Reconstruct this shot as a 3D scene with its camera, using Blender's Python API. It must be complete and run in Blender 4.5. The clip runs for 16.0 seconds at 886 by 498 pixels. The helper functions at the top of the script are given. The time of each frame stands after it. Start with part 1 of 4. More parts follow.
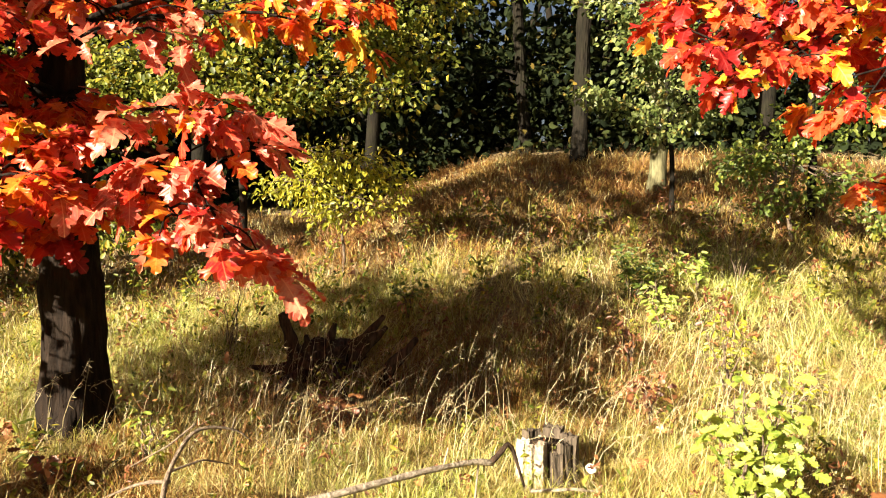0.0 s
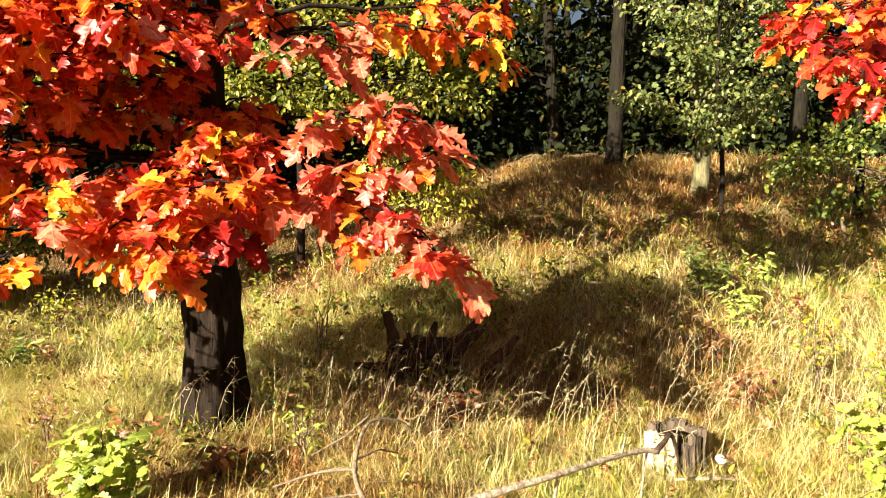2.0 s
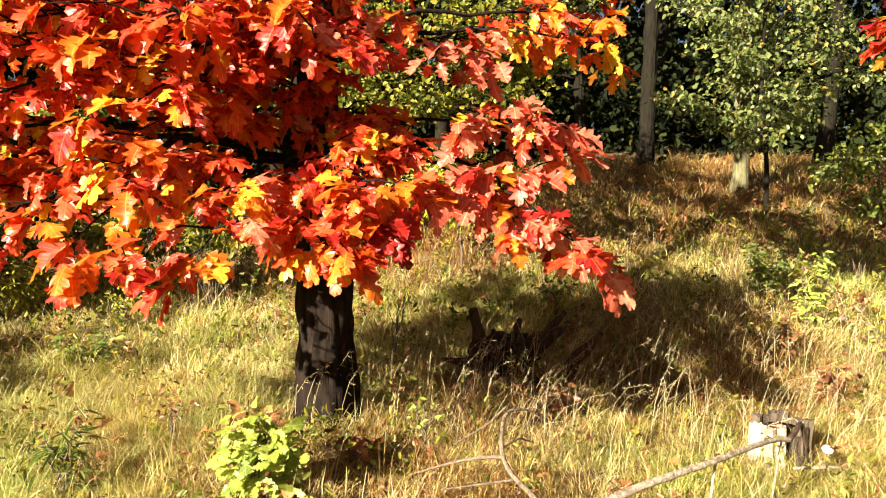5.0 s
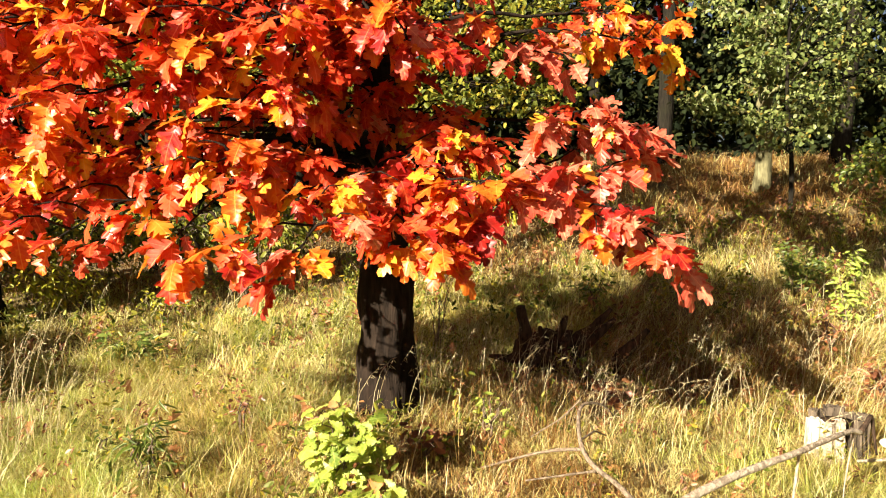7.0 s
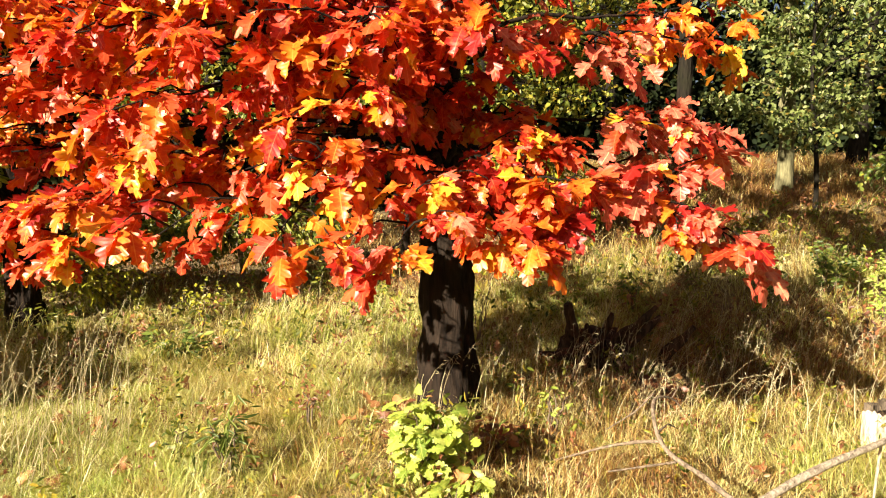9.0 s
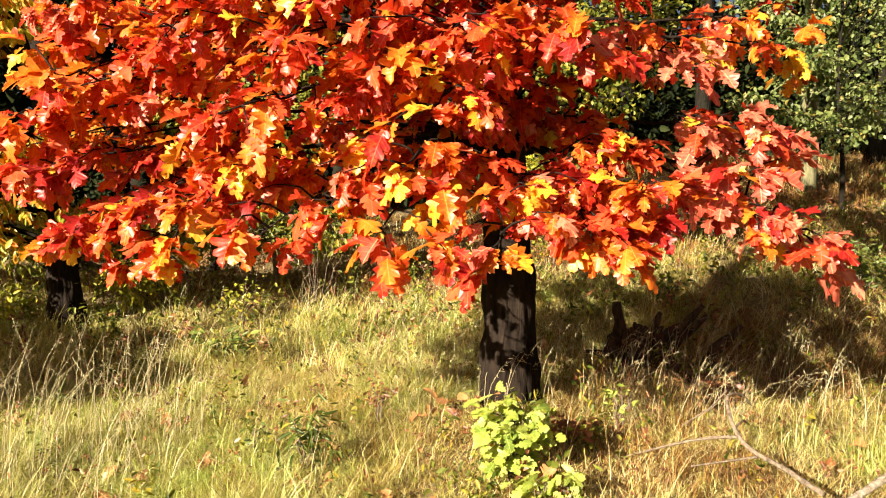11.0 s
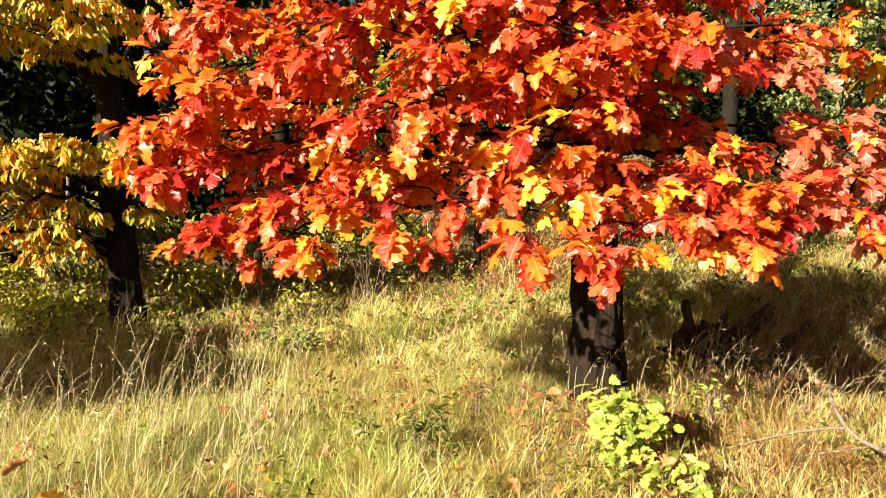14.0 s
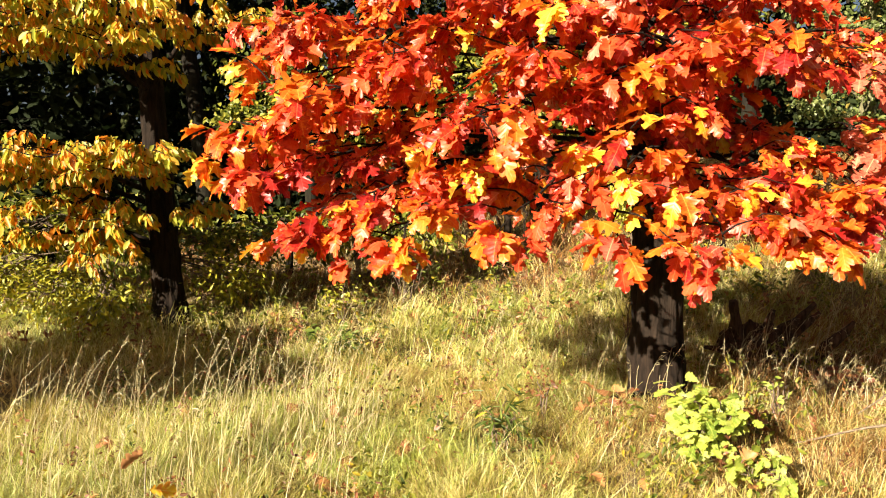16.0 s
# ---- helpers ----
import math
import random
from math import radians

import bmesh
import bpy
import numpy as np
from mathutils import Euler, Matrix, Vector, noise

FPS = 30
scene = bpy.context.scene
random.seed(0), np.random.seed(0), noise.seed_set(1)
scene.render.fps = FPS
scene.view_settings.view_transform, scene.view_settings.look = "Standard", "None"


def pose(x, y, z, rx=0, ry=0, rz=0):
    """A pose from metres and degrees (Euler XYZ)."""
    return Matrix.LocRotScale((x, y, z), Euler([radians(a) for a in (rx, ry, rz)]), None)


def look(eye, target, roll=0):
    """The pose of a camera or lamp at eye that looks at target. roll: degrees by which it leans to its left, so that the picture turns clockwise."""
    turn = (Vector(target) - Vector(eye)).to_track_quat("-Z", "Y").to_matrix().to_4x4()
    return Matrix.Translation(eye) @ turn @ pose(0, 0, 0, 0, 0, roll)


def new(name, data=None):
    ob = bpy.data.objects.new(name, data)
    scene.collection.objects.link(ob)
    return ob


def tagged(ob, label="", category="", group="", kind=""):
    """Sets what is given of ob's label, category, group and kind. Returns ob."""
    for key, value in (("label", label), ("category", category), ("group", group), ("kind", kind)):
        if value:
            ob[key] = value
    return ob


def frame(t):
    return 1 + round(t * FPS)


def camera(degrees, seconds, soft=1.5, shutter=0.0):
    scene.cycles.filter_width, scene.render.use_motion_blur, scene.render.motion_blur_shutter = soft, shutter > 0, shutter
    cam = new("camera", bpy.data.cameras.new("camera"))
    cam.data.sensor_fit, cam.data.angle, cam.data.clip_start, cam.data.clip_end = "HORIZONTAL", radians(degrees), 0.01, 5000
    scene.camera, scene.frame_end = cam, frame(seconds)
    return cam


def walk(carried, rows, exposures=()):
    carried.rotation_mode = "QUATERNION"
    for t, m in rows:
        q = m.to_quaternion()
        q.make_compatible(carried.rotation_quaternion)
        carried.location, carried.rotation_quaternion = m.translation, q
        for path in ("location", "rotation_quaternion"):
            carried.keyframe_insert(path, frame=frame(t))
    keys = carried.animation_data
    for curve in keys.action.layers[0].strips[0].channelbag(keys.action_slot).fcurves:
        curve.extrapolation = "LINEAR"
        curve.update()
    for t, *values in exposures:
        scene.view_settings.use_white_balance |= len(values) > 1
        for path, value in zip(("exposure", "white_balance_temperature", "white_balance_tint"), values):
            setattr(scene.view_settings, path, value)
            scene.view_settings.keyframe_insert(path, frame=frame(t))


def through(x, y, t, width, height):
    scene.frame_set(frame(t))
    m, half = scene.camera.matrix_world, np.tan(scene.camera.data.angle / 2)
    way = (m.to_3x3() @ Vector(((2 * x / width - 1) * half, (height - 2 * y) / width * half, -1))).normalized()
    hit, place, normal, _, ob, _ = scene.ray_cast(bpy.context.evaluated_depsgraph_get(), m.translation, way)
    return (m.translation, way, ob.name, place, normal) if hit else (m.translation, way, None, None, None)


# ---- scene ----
cam = camera(66.0, 16.0, 1.1)
METRES, EYE, TILT, LEAN, TURN = 3.5, 1.4, -5.0, 0.0, 0.0
ROWS = [
    (0.0, 0.0000, 0.0000, 0.0000, 0.000, 0.000, -0.000),
    (0.5, -0.0482, -0.0106, 0.0008, -0.033, 0.028, 0.010),
    (1.0, -0.0899, -0.0197, 0.0010, -0.022, 0.061, 0.060),
    (1.5, -0.1452, -0.0346, -0.0003, -0.045, 0.095, 0.040),
    (2.0, -0.2066, -0.0493, 0.0004, -0.078, 0.084, 0.020),
    (2.5, -0.2390, -0.0565, -0.0002, -0.061, 0.106, 0.050),
    (3.0, -0.2711, -0.0626, 0.0007, -0.073, 0.073, 0.020),
    (3.5, -0.2947, -0.0680, 0.0005, -0.067, 0.073, 0.030),
    (4.0, -0.3225, -0.0726, -0.0014, -0.050, 0.100, 0.050),
    (4.5, -0.3556, -0.0791, -0.0026, -0.056, 0.078, 0.020),
    (7.0, -0.4893, -0.1058, -0.0071, -0.028, 0.073, 0.050),
    (7.5, -0.5141, -0.1112, -0.0096, -0.017, 0.112, 0.080),
    (8.0, -0.5414, -0.1167, -0.0106, -0.033, 0.078, 0.090),
    (8.5, -0.5685, -0.1217, -0.0117, -0.028, 0.095, 0.100),
    (9.0, -0.5949, -0.1269, -0.0115, -0.011, 0.106, 0.110),
    (9.5, -0.6273, -0.1338, -0.0114, -0.028, 0.078, 0.100),
    (10.0, -0.6541, -0.1391, -0.0107, -0.022, 0.073, 0.100),
    (12.5, -0.7867, -0.1680, -0.0119, 0.022, 0.151, 0.150),
    (13.0, -0.8137, -0.1750, -0.0118, 0.028, 0.145, 0.140),
    (13.5, -0.8467, -0.1815, -0.0118, 0.017, 0.145, 0.150),
    (14.0, -0.8731, -0.1872, -0.0132, 0.022, 0.162, 0.170),
    (14.5, -0.9008, -0.1944, -0.0133, 0.033, 0.151, 0.220),
    (15.0, -0.9287, -0.2008, -0.0129, 0.033, 0.178, 0.200),
    (15.5, -0.9578, -0.2075, -0.0124, 0.039, 0.190, 0.210),
    (16.0, -0.9923, -0.2146, -0.0132, 0.056, 0.234, 0.190),
]
walk(cam, [(t, pose(0, 0, EYE, TILT, LEAN, TURN) @ pose(METRES * x, METRES * y, METRES * z, 90 + pitch, roll, yaw)) for t, x, y, z, yaw, pitch, roll in ROWS],
     [(0.0, 2.32, 7300, 10), (5.0, 2.2, 7300, 10), (11.0, 2.06, 7300, 10), (16.0, 2.04, 7300, 10)])

# ---------------------------------------------------------------- world, sun
SUN_RAY = Vector((1.35, 1.44, -0.88)).normalized()      # the way the sunlight travels
world = bpy.data.worlds.new("autumn_sky")
scene.world = world
world.use_nodes = True
wn = world.node_tree.nodes
sky = wn.new("ShaderNodeTexSky")
sky.sky_type, sky.sun_disc = "NISHITA", False
sky.air_density, sky.dust_density, sky.ozone_density = 0.7, 4.0, 0.2      # a hazy autumn sky
sky.sun_elevation = math.asin(-SUN_RAY.z)
sky.sun_rotation = math.atan2(-SUN_RAY.x, -SUN_RAY.y)
world.node_tree.links.new(sky.outputs[0], wn["Background"].inputs[0])
wn["Background"].inputs[1].default_value = 0.02
sun = new("sun", bpy.data.lights.new("sun", "SUN"))
sun.data.energy, sun.data.angle, sun.data.color = 5.0, radians(0.5), (1.0, 0.94, 0.8)
sun.matrix_world = look((-12, -9, 11), Vector((-12, -9, 11)) + SUN_RAY)


# ---------------------------------------------------------------- materials
def material(name):
    m = bpy.data.materials.new(name)
    m.use_nodes = True
    t = m.node_tree
    return m, t, t.nodes["Principled BSDF"]


def ramp(t, source, stops):
    r = t.nodes.new("ShaderNodeValToRGB")
    e = r.color_ramp.elements
    while len(e) < len(stops):
        e.new(0.5)
    for k, (p, c) in zip(e, stops):
        k.position, k.color = p, (*c, 1)
    t.links.new(source, r.inputs[0])
    return r.outputs[0]


def noise_tex(t, scale, detail=4, coord=None, rough=0.6):
    n = t.nodes.new("ShaderNodeTexNoise")
    n.inputs["Scale"].default_value, n.inputs["Detail"].default_value, n.inputs["Roughness"].default_value = scale, detail, rough
    if coord is not None:
        t.links.new(coord, n.inputs["Vector"])
    return n.outputs[0]


def mixed(t, a, b, fac, how="MIX"):
    m = t.nodes.new("ShaderNodeMix")
    m.data_type, m.blend_type = "RGBA", how
    for sock, v in ((m.inputs[0], fac), (m.inputs[6], a), (m.inputs[7], b)):
        if hasattr(v, "links"):
            t.links.new(v, sock)
        else:
            sock.default_value = v if isinstance(v, float) else (*v, 1)
    return m.outputs[2]


def bump(t, height, strength, distance, bsdf):
    b = t.nodes.new("ShaderNodeBump")
    b.inputs["Strength"].default_value, b.inputs["Distance"].default_value = strength, distance
    t.links.new(height, b.inputs["Height"])
    t.links.new(b.outputs[0], bsdf.inputs["Normal"])


def foliage(name, stops, joined=True, through=0.45, gloss=0.45, scale=14.0, blotch=None, veins=None, shine=0.5):
    """Leaf tissue: one of the given colours for each leaf, blotched, with light shining through."""
    m, t, b = material(name)
    geo = t.nodes.new("ShaderNodeNewGeometry")
    if joined:
        pick = geo.outputs["Random Per Island"]
    else:
        pick = t.nodes.new("ShaderNodeObjectInfo").outputs["Random"]
    col = ramp(t, pick, stops)
    n = noise_tex(t, scale, 3, geo.outputs["Position"])
    shade = ramp(t, n, [(0.3, (0.7, 0.65, 0.6)), (0.68, (1.1, 1.1, 1.05))])
    col = mixed(t, col, shade, 0.8, "MULTIPLY")
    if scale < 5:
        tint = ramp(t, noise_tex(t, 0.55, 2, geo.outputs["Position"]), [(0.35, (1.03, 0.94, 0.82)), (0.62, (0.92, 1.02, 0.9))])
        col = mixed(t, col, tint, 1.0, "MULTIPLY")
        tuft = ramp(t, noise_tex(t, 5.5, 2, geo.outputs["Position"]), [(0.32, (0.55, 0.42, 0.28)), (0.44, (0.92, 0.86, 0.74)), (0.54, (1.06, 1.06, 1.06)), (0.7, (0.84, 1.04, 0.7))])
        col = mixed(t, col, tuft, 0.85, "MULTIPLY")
    if blotch:
        col = mixed(t, col, blotch, ramp(t, noise_tex(t, scale * 2.3, 2, geo.outputs["Position"]), [(0.5, (0, 0, 0)), (0.64, (0.8, 0.8, 0.8))]))
    if veins:
        # midrib and slanting side veins, along u and across v of the leaf
        sep = t.nodes.new("ShaderNodeSeparateXYZ")
        t.links.new(t.nodes.new("ShaderNodeUVMap").outputs[0], sep.inputs[0])

        def calc(op, a, c, d=0.0):
            k = t.nodes.new("ShaderNodeMath")
            k.operation = op
            for sock, q in zip(k.inputs, (a, c, d)):
                if hasattr(q, "links"):
                    t.links.new(q, sock)
                else:
                    sock.default_value = q
            return k.outputs[0]

        across = calc("ABSOLUTE", sep.outputs[1], 0.0)
        rib = calc("LESS_THAN", across, 0.014)
        slant = calc("SINE", calc("MULTIPLY", calc("SUBTRACT", sep.outputs[0], calc("MULTIPLY", across, 0.75)), 46.0), 0.0)
        side = calc("MULTIPLY", calc("GREATER_THAN", slant, 0.9), 0.3)
        edge = calc("MULTIPLY", across, 1.3)
        col = mixed(t, col, mixed(t, col, (0.55, 0.5, 0.5), 1.0, "MULTIPLY"), edge)
        col = mixed(t, col, veins, calc("MULTIPLY", calc("MAXIMUM", rib, side), 0.6))
        bump(t, slant, 0.12, 0.003, b)
    t.links.new(col, b.inputs["Base Color"])
    b.inputs["Roughness"].default_value = gloss
    b.inputs["Specular IOR Level"].default_value = shine
    tr = t.nodes.new("ShaderNodeBsdfTranslucent")
    t.links.new(col, tr.inputs["Color"])
    mx = t.nodes.new("ShaderNodeMixShader")
    mx.inputs[0].default_value = through
    t.links.new(b.outputs[0], mx.inputs[1])
    t.links.new(tr.outputs[0], mx.inputs[2])
    t.links.new(mx.outputs[0], t.nodes["Material Output"].inputs[0])
    return m


def bark(name, dark, light, moss=None, scale=9.0, squeeze=0.16):
    m, t, b = material(name)
    co = t.nodes.new("ShaderNodeTexCoord")
    mp = t.nodes.new("ShaderNodeMapping")
    mp.inputs["Scale"].default_value = (1, 1, squeeze)
    t.links.new(co.outputs["Object"], mp.inputs[0])
    n = noise_tex(t, scale * 3, 6, mp.outputs[0], 0.65)
    n2 = noise_tex(t, 2.2, 3, co.outputs["Object"])
    col = ramp(t, n, [(0.32, dark), (0.72, light)])
    if moss:
        col = mixed(t, col, moss, ramp(t, n2, [(0.5, (0, 0, 0)), (0.68, (0.75, 0.75, 0.75))]))
    t.links.new(col, b.inputs["Base Color"])
    b.inputs["Roughness"].default_value = 0.9
    b.inputs["Specular IOR Level"].default_value = 0.1
    bump(t, n, 0.9, 0.02, b)
    return m


RED = [(0.0, (0.34, 0.01, 0.012)), (0.35, (0.58, 0.03, 0.014)), (0.7, (0.7, 0.07, 0.018)), (1.0, (0.74, 0.13, 0.05))]
ORANGE = [(0.0, (0.64, 0.07, 0.012)), (0.5, (0.7, 0.125, 0.015)), (1.0, (0.75, 0.22, 0.022))]
YELLOW = [(0.0, (0.78, 0.28, 0.02)), (0.6, (0.82, 0.45, 0.035)), (1.0, (0.78, 0.6, 0.07))]
# dark reds that also stand in for leaves lying in shade
SHADED_MAROON = [(0.0, (0.2, 0.006, 0.008)), (1.0, (0.42, 0.018, 0.014))]
# pinkish reds, with the pale sheen of front-lit leaves put into the colour
SALMON = [(0.0, (0.56, 0.07, 0.045)), (0.6, (0.66, 0.17, 0.11)), (1.0, (0.72, 0.3, 0.19))]
OAK_TONES = [(RED, (0.66, 0.09, 0.025), (0.76, 0.16, 0.07)), (ORANGE, (0.74, 0.22, 0.024), (0.76, 0.3, 0.06)), (YELLOW, (0.75, 0.2, 0.03), (0.75, 0.6, 0.15)), (SHADED_MAROON, None, (0.45, 0.05, 0.04)),
             (SALMON, (0.6, 0.05, 0.03), (0.82, 0.4, 0.22))]
OAK_ALL = [foliage("oak_leaf_joined", s, True, 0.4, 0.42, 16, bl, ve) for s, bl, ve in OAK_TONES]
OAK_ONE = [foliage("oak_leaf_single", s, False, 0.4, 0.42, 16, bl, ve) for s, bl, ve in OAK_TONES]
GREEN_LEAF = foliage("green_leaf", [(0, (0.05, 0.085, 0.015)), (0.5, (0.12, 0.17, 0.03)), (0.85, (0.22, 0.27, 0.06)), (1, (0.35, 0.3, 0.04))])
PALE_LEAF = foliage("pale_green_leaf", [(0, (0.05, 0.08, 0.02)), (0.5, (0.14, 0.18, 0.05)), (0.9, (0.26, 0.3, 0.11)), (1, (0.36, 0.25, 0.05))])
# near-black: the gloom inside the wood is put into the leaf colour
SHADED_LEAF = foliage("shaded_forest_leaf", [(0, (0.006, 0.011, 0.004)), (0.6, (0.014, 0.022, 0.006)), (0.92, (0.03, 0.038, 0.01)), (1, (0.1, 0.07, 0.015))], through=0.25, gloss=0.85, shine=0.15)
OLIVE_LEAF = foliage("olive_leaf", [(0, (0.05, 0.075, 0.012)), (0.4, (0.14, 0.165, 0.026)), (0.8, (0.28, 0.28, 0.045)), (1, (0.42, 0.31, 0.04))], shine=0.3)
GOLD_LEAF = foliage("golden_leaf", [(0, (0.2, 0.25, 0.03)), (0.3, (0.48, 0.46, 0.06)), (0.55, (0.74, 0.54, 0.08)), (0.75, (0.76, 0.36, 0.04)), (1, (0.66, 0.16, 0.02))], through=0.55, scale=6.0)
LIME_LEAF = foliage("yellow_green_leaf", [(0, (0.2, 0.22, 0.03)), (0.5, (0.36, 0.36, 0.04)), (1, (0.52, 0.44, 0.05))])
SAPLING_LEAF = foliage("sapling_leaf", [(0, (0.2, 0.32, 0.05)), (0.5, (0.34, 0.46, 0.08)), (1, (0.5, 0.55, 0.14))], blotch=(0.5, 0.5, 0.15))
SAPLING_ONE = foliage("sapling_leaf_single", [(0, (0.15, 0.24, 0.035)), (0.5, (0.32, 0.41, 0.07)), (1, (0.48, 0.53, 0.14))], joined=False, through=0.4, blotch=(0.4, 0.42, 0.06), veins=(0.45, 0.5, 0.14))
LITTER = foliage("fallen_leaf", [(0, (0.16, 0.06, 0.025)), (0.5, (0.34, 0.15, 0.06)), (0.9, (0.46, 0.25, 0.1)), (1, (0.4, 0.12, 0.05))], through=0.15)
RUST = foliage("rust_leaf", [(0, (0.1, 0.035, 0.018)), (0.5, (0.22, 0.08, 0.035)), (1, (0.4, 0.2, 0.08))], through=0.3)
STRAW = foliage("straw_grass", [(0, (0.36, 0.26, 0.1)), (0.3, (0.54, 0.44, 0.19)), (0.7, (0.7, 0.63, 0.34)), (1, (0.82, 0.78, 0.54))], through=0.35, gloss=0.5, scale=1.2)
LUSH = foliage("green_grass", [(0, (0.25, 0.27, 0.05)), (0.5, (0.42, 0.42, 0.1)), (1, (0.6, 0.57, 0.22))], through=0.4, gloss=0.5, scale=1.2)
BLEACHED = foliage("bleached_stalk", [(0, (0.36, 0.29, 0.15)), (1, (0.64, 0.57, 0.38))], through=0.2, gloss=0.5)
# withered brown, reddened and darkened to carry shade in the grass colour
SHADE_BROWN = foliage("brown_grass", [(0, (0.12, 0.05, 0.017)), (0.55, (0.25, 0.12, 0.038)), (1, (0.44, 0.28, 0.1))], through=0.3, gloss=0.6, scale=1.2)
# dark oak bark, deepened further to dim the wide sun patches on trunks
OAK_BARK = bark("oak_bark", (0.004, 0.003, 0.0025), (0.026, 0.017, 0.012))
# grey-brown bark with the shade of the wood put into its colour
SHADED_BARK = bark("shaded_grey_bark", (0.004, 0.0035, 0.003), (0.02, 0.016, 0.011), (0.014, 0.014, 0.007))
PALE_BARK = bark("lichen_bark", (0.06, 0.055, 0.03), (0.22, 0.2, 0.11), (0.15, 0.16, 0.065))
TWIG_BARK = bark("twig_bark", (0.06, 0.04, 0.03), (0.2, 0.15, 0.11), squeeze=1.0)
STICK_BARK = bark("dead_stick_bark", (0.07, 0.05, 0.035), (0.3, 0.23, 0.17), scale=16, squeeze=1.0)
DRIFT = bark("bleached_wood", (0.16, 0.12, 0.085), (0.52, 0.44, 0.35), scale=16, squeeze=1.0)
SNAG_WOOD = bark("rotting_wood", (0.012, 0.008, 0.006), (0.1, 0.062, 0.042), scale=14)
# bare cut wood, made paler for the stump's sunlit left side
SUNLIT_WOOD = bark("weathered_sunlit_wood", (0.28, 0.24, 0.19), (0.68, 0.62, 0.52), scale=20)
# weathered wood, made darker for the stump's shaded side
SHADED_STAVE = bark("weathered_shaded_stave", (0.02, 0.016, 0.012), (0.15, 0.115, 0.085), scale=16)
FUNGUS, ft, fb = material("pale_fungus")
ft.links.new(ramp(ft, noise_tex(ft, 30), [(0.3, (0.62, 0.58, 0.5)), (0.7, (0.85, 0.83, 0.78))]), fb.inputs["Base Color"])
fb.inputs["Roughness"].default_value = 0.7

SOIL, st, sb = material("soil_and_thatch")
sgeo = st.nodes.new("ShaderNodeNewGeometry")
sc = ramp(st, noise_tex(st, 26, 6, sgeo.outputs["Position"], 0.7), [(0.3, (0.04, 0.027, 0.012)), (0.5, (0.14, 0.09, 0.036)), (0.72, (0.36, 0.26, 0.11))])
sc = mixed(st, sc, (0.12, 0.1, 0.035), ramp(st, noise_tex(st, 0.9, 3, sgeo.outputs["Position"]), [(0.5, (0, 0, 0)), (0.7, (0.35, 0.35, 0.35))]))
st.links.new(sc, sb.inputs["Base Color"])
sb.inputs["Roughness"].default_value = 0.95
bump(st, noise_tex(st, 60, 5, sgeo.outputs["Position"]), 0.8, 0.03, sb)


# ---------------------------------------------------------------- mesh helpers
rng = np.random.default_rng(7)


def unit(v):
    v = np.asarray(v, float)
    return v / np.maximum(np.linalg.norm(v, axis=-1, keepdims=True), 1e-9)


def mesh_of(name, verts, tris, mats, index=None, smooth=False, uv=None):
    me = bpy.data.meshes.new(name)
    verts, tris = np.asarray(verts, np.float32).reshape(-1, 3), np.asarray(tris, np.int32).reshape(-1, 3)
    me.vertices.add(len(verts))
    me.vertices.foreach_set("co", verts.ravel())
    me.loops.add(tris.size)
    me.loops.foreach_set("vertex_index", tris.ravel())
    me.polygons.add(len(tris))
    me.polygons.foreach_set("loop_start", np.arange(0, tris.size, 3, dtype=np.int32))
    for m in mats:
        me.materials.append(m)
    if index is not None:
        me.polygons.foreach_set("material_index", np.asarray(index, np.int32))
    if smooth:
        me.polygons.foreach_set("use_smooth", np.ones(len(tris), bool))
    if uv is not None:
        layer = me.uv_layers.new(name="leaf")
        layer.data.foreach_set("uv", np.asarray(uv, np.float32)[tris.ravel()].ravel())
    me.update(calc_edges=True)
    return me


def piece(name, mesh, parent=None, label="", kind=""):
    ob = new(name, mesh)
    if parent is not None:
        ob.parent = parent
    return tagged(ob, label, kind=kind)


def thing(name, label, category, group="", at=(0, 0, 0)):
    ob = new(name)
    ob.empty_display_size = 0.1
    ob.location = at
    return tagged(ob, label, category, group)


class Soup:
    """Triangles gathered for one mesh."""

    def __init__(self):
        self.v, self.f, self.i, self.uv, self.n = [], [], [], [], 0

    def add(self, v, f, i=0, uv=None):
        self.v.append(v)
        if uv is not None:
            self.uv.append(uv)
        self.f.append(np.asarray(f) + self.n)
        self.i.append(np.full(len(f), i))
        self.n += len(v)

    def mesh(self, name, mats, smooth=False, origin=(0, 0, 0)):
        return mesh_of(name, np.concatenate(self.v) - np.asarray(origin), np.concatenate(self.f), mats, np.concatenate(self.i), smooth, np.concatenate(self.uv) if self.uv else None)


def tube(path, radii, sides=8, rough=0.0, freq=9.0, ridges=0.0):
    """A closed tapering tube along a path."""
    path, radii = np.asarray(path, float), np.asarray(radii, float)
    tang = unit(np.gradient(path, axis=0))
    ref = np.array([0.13, 0.97, 0.2]) if abs(tang[:, 2]).mean() > 0.6 else np.array([0.1, 0.07, 1.0])
    a = unit(np.cross(tang, ref))
    b = np.cross(tang, a)
    ang = np.linspace(0, 2 * np.pi, sides, endpoint=False)
    ring = np.cos(ang)[None, :, None] * a[:, None] + np.sin(ang)[None, :, None] * b[:, None]
    r = np.repeat(radii[:, None], sides, 1)
    if rough:
        for i in range(len(path)):
            for j in range(sides):
                p = path[i] + ring[i, j] * radii[i]
                r[i, j] *= 1 + rough * noise.noise(Vector(p) * freq) + ridges * (abs(noise.noise(Vector((p[0] * 26, p[1] * 26, p[2] * 3.5)))) - 0.25)
    v = (path[:, None] + ring * r[..., None]).reshape(-1, 3)
    n, f = len(path), []
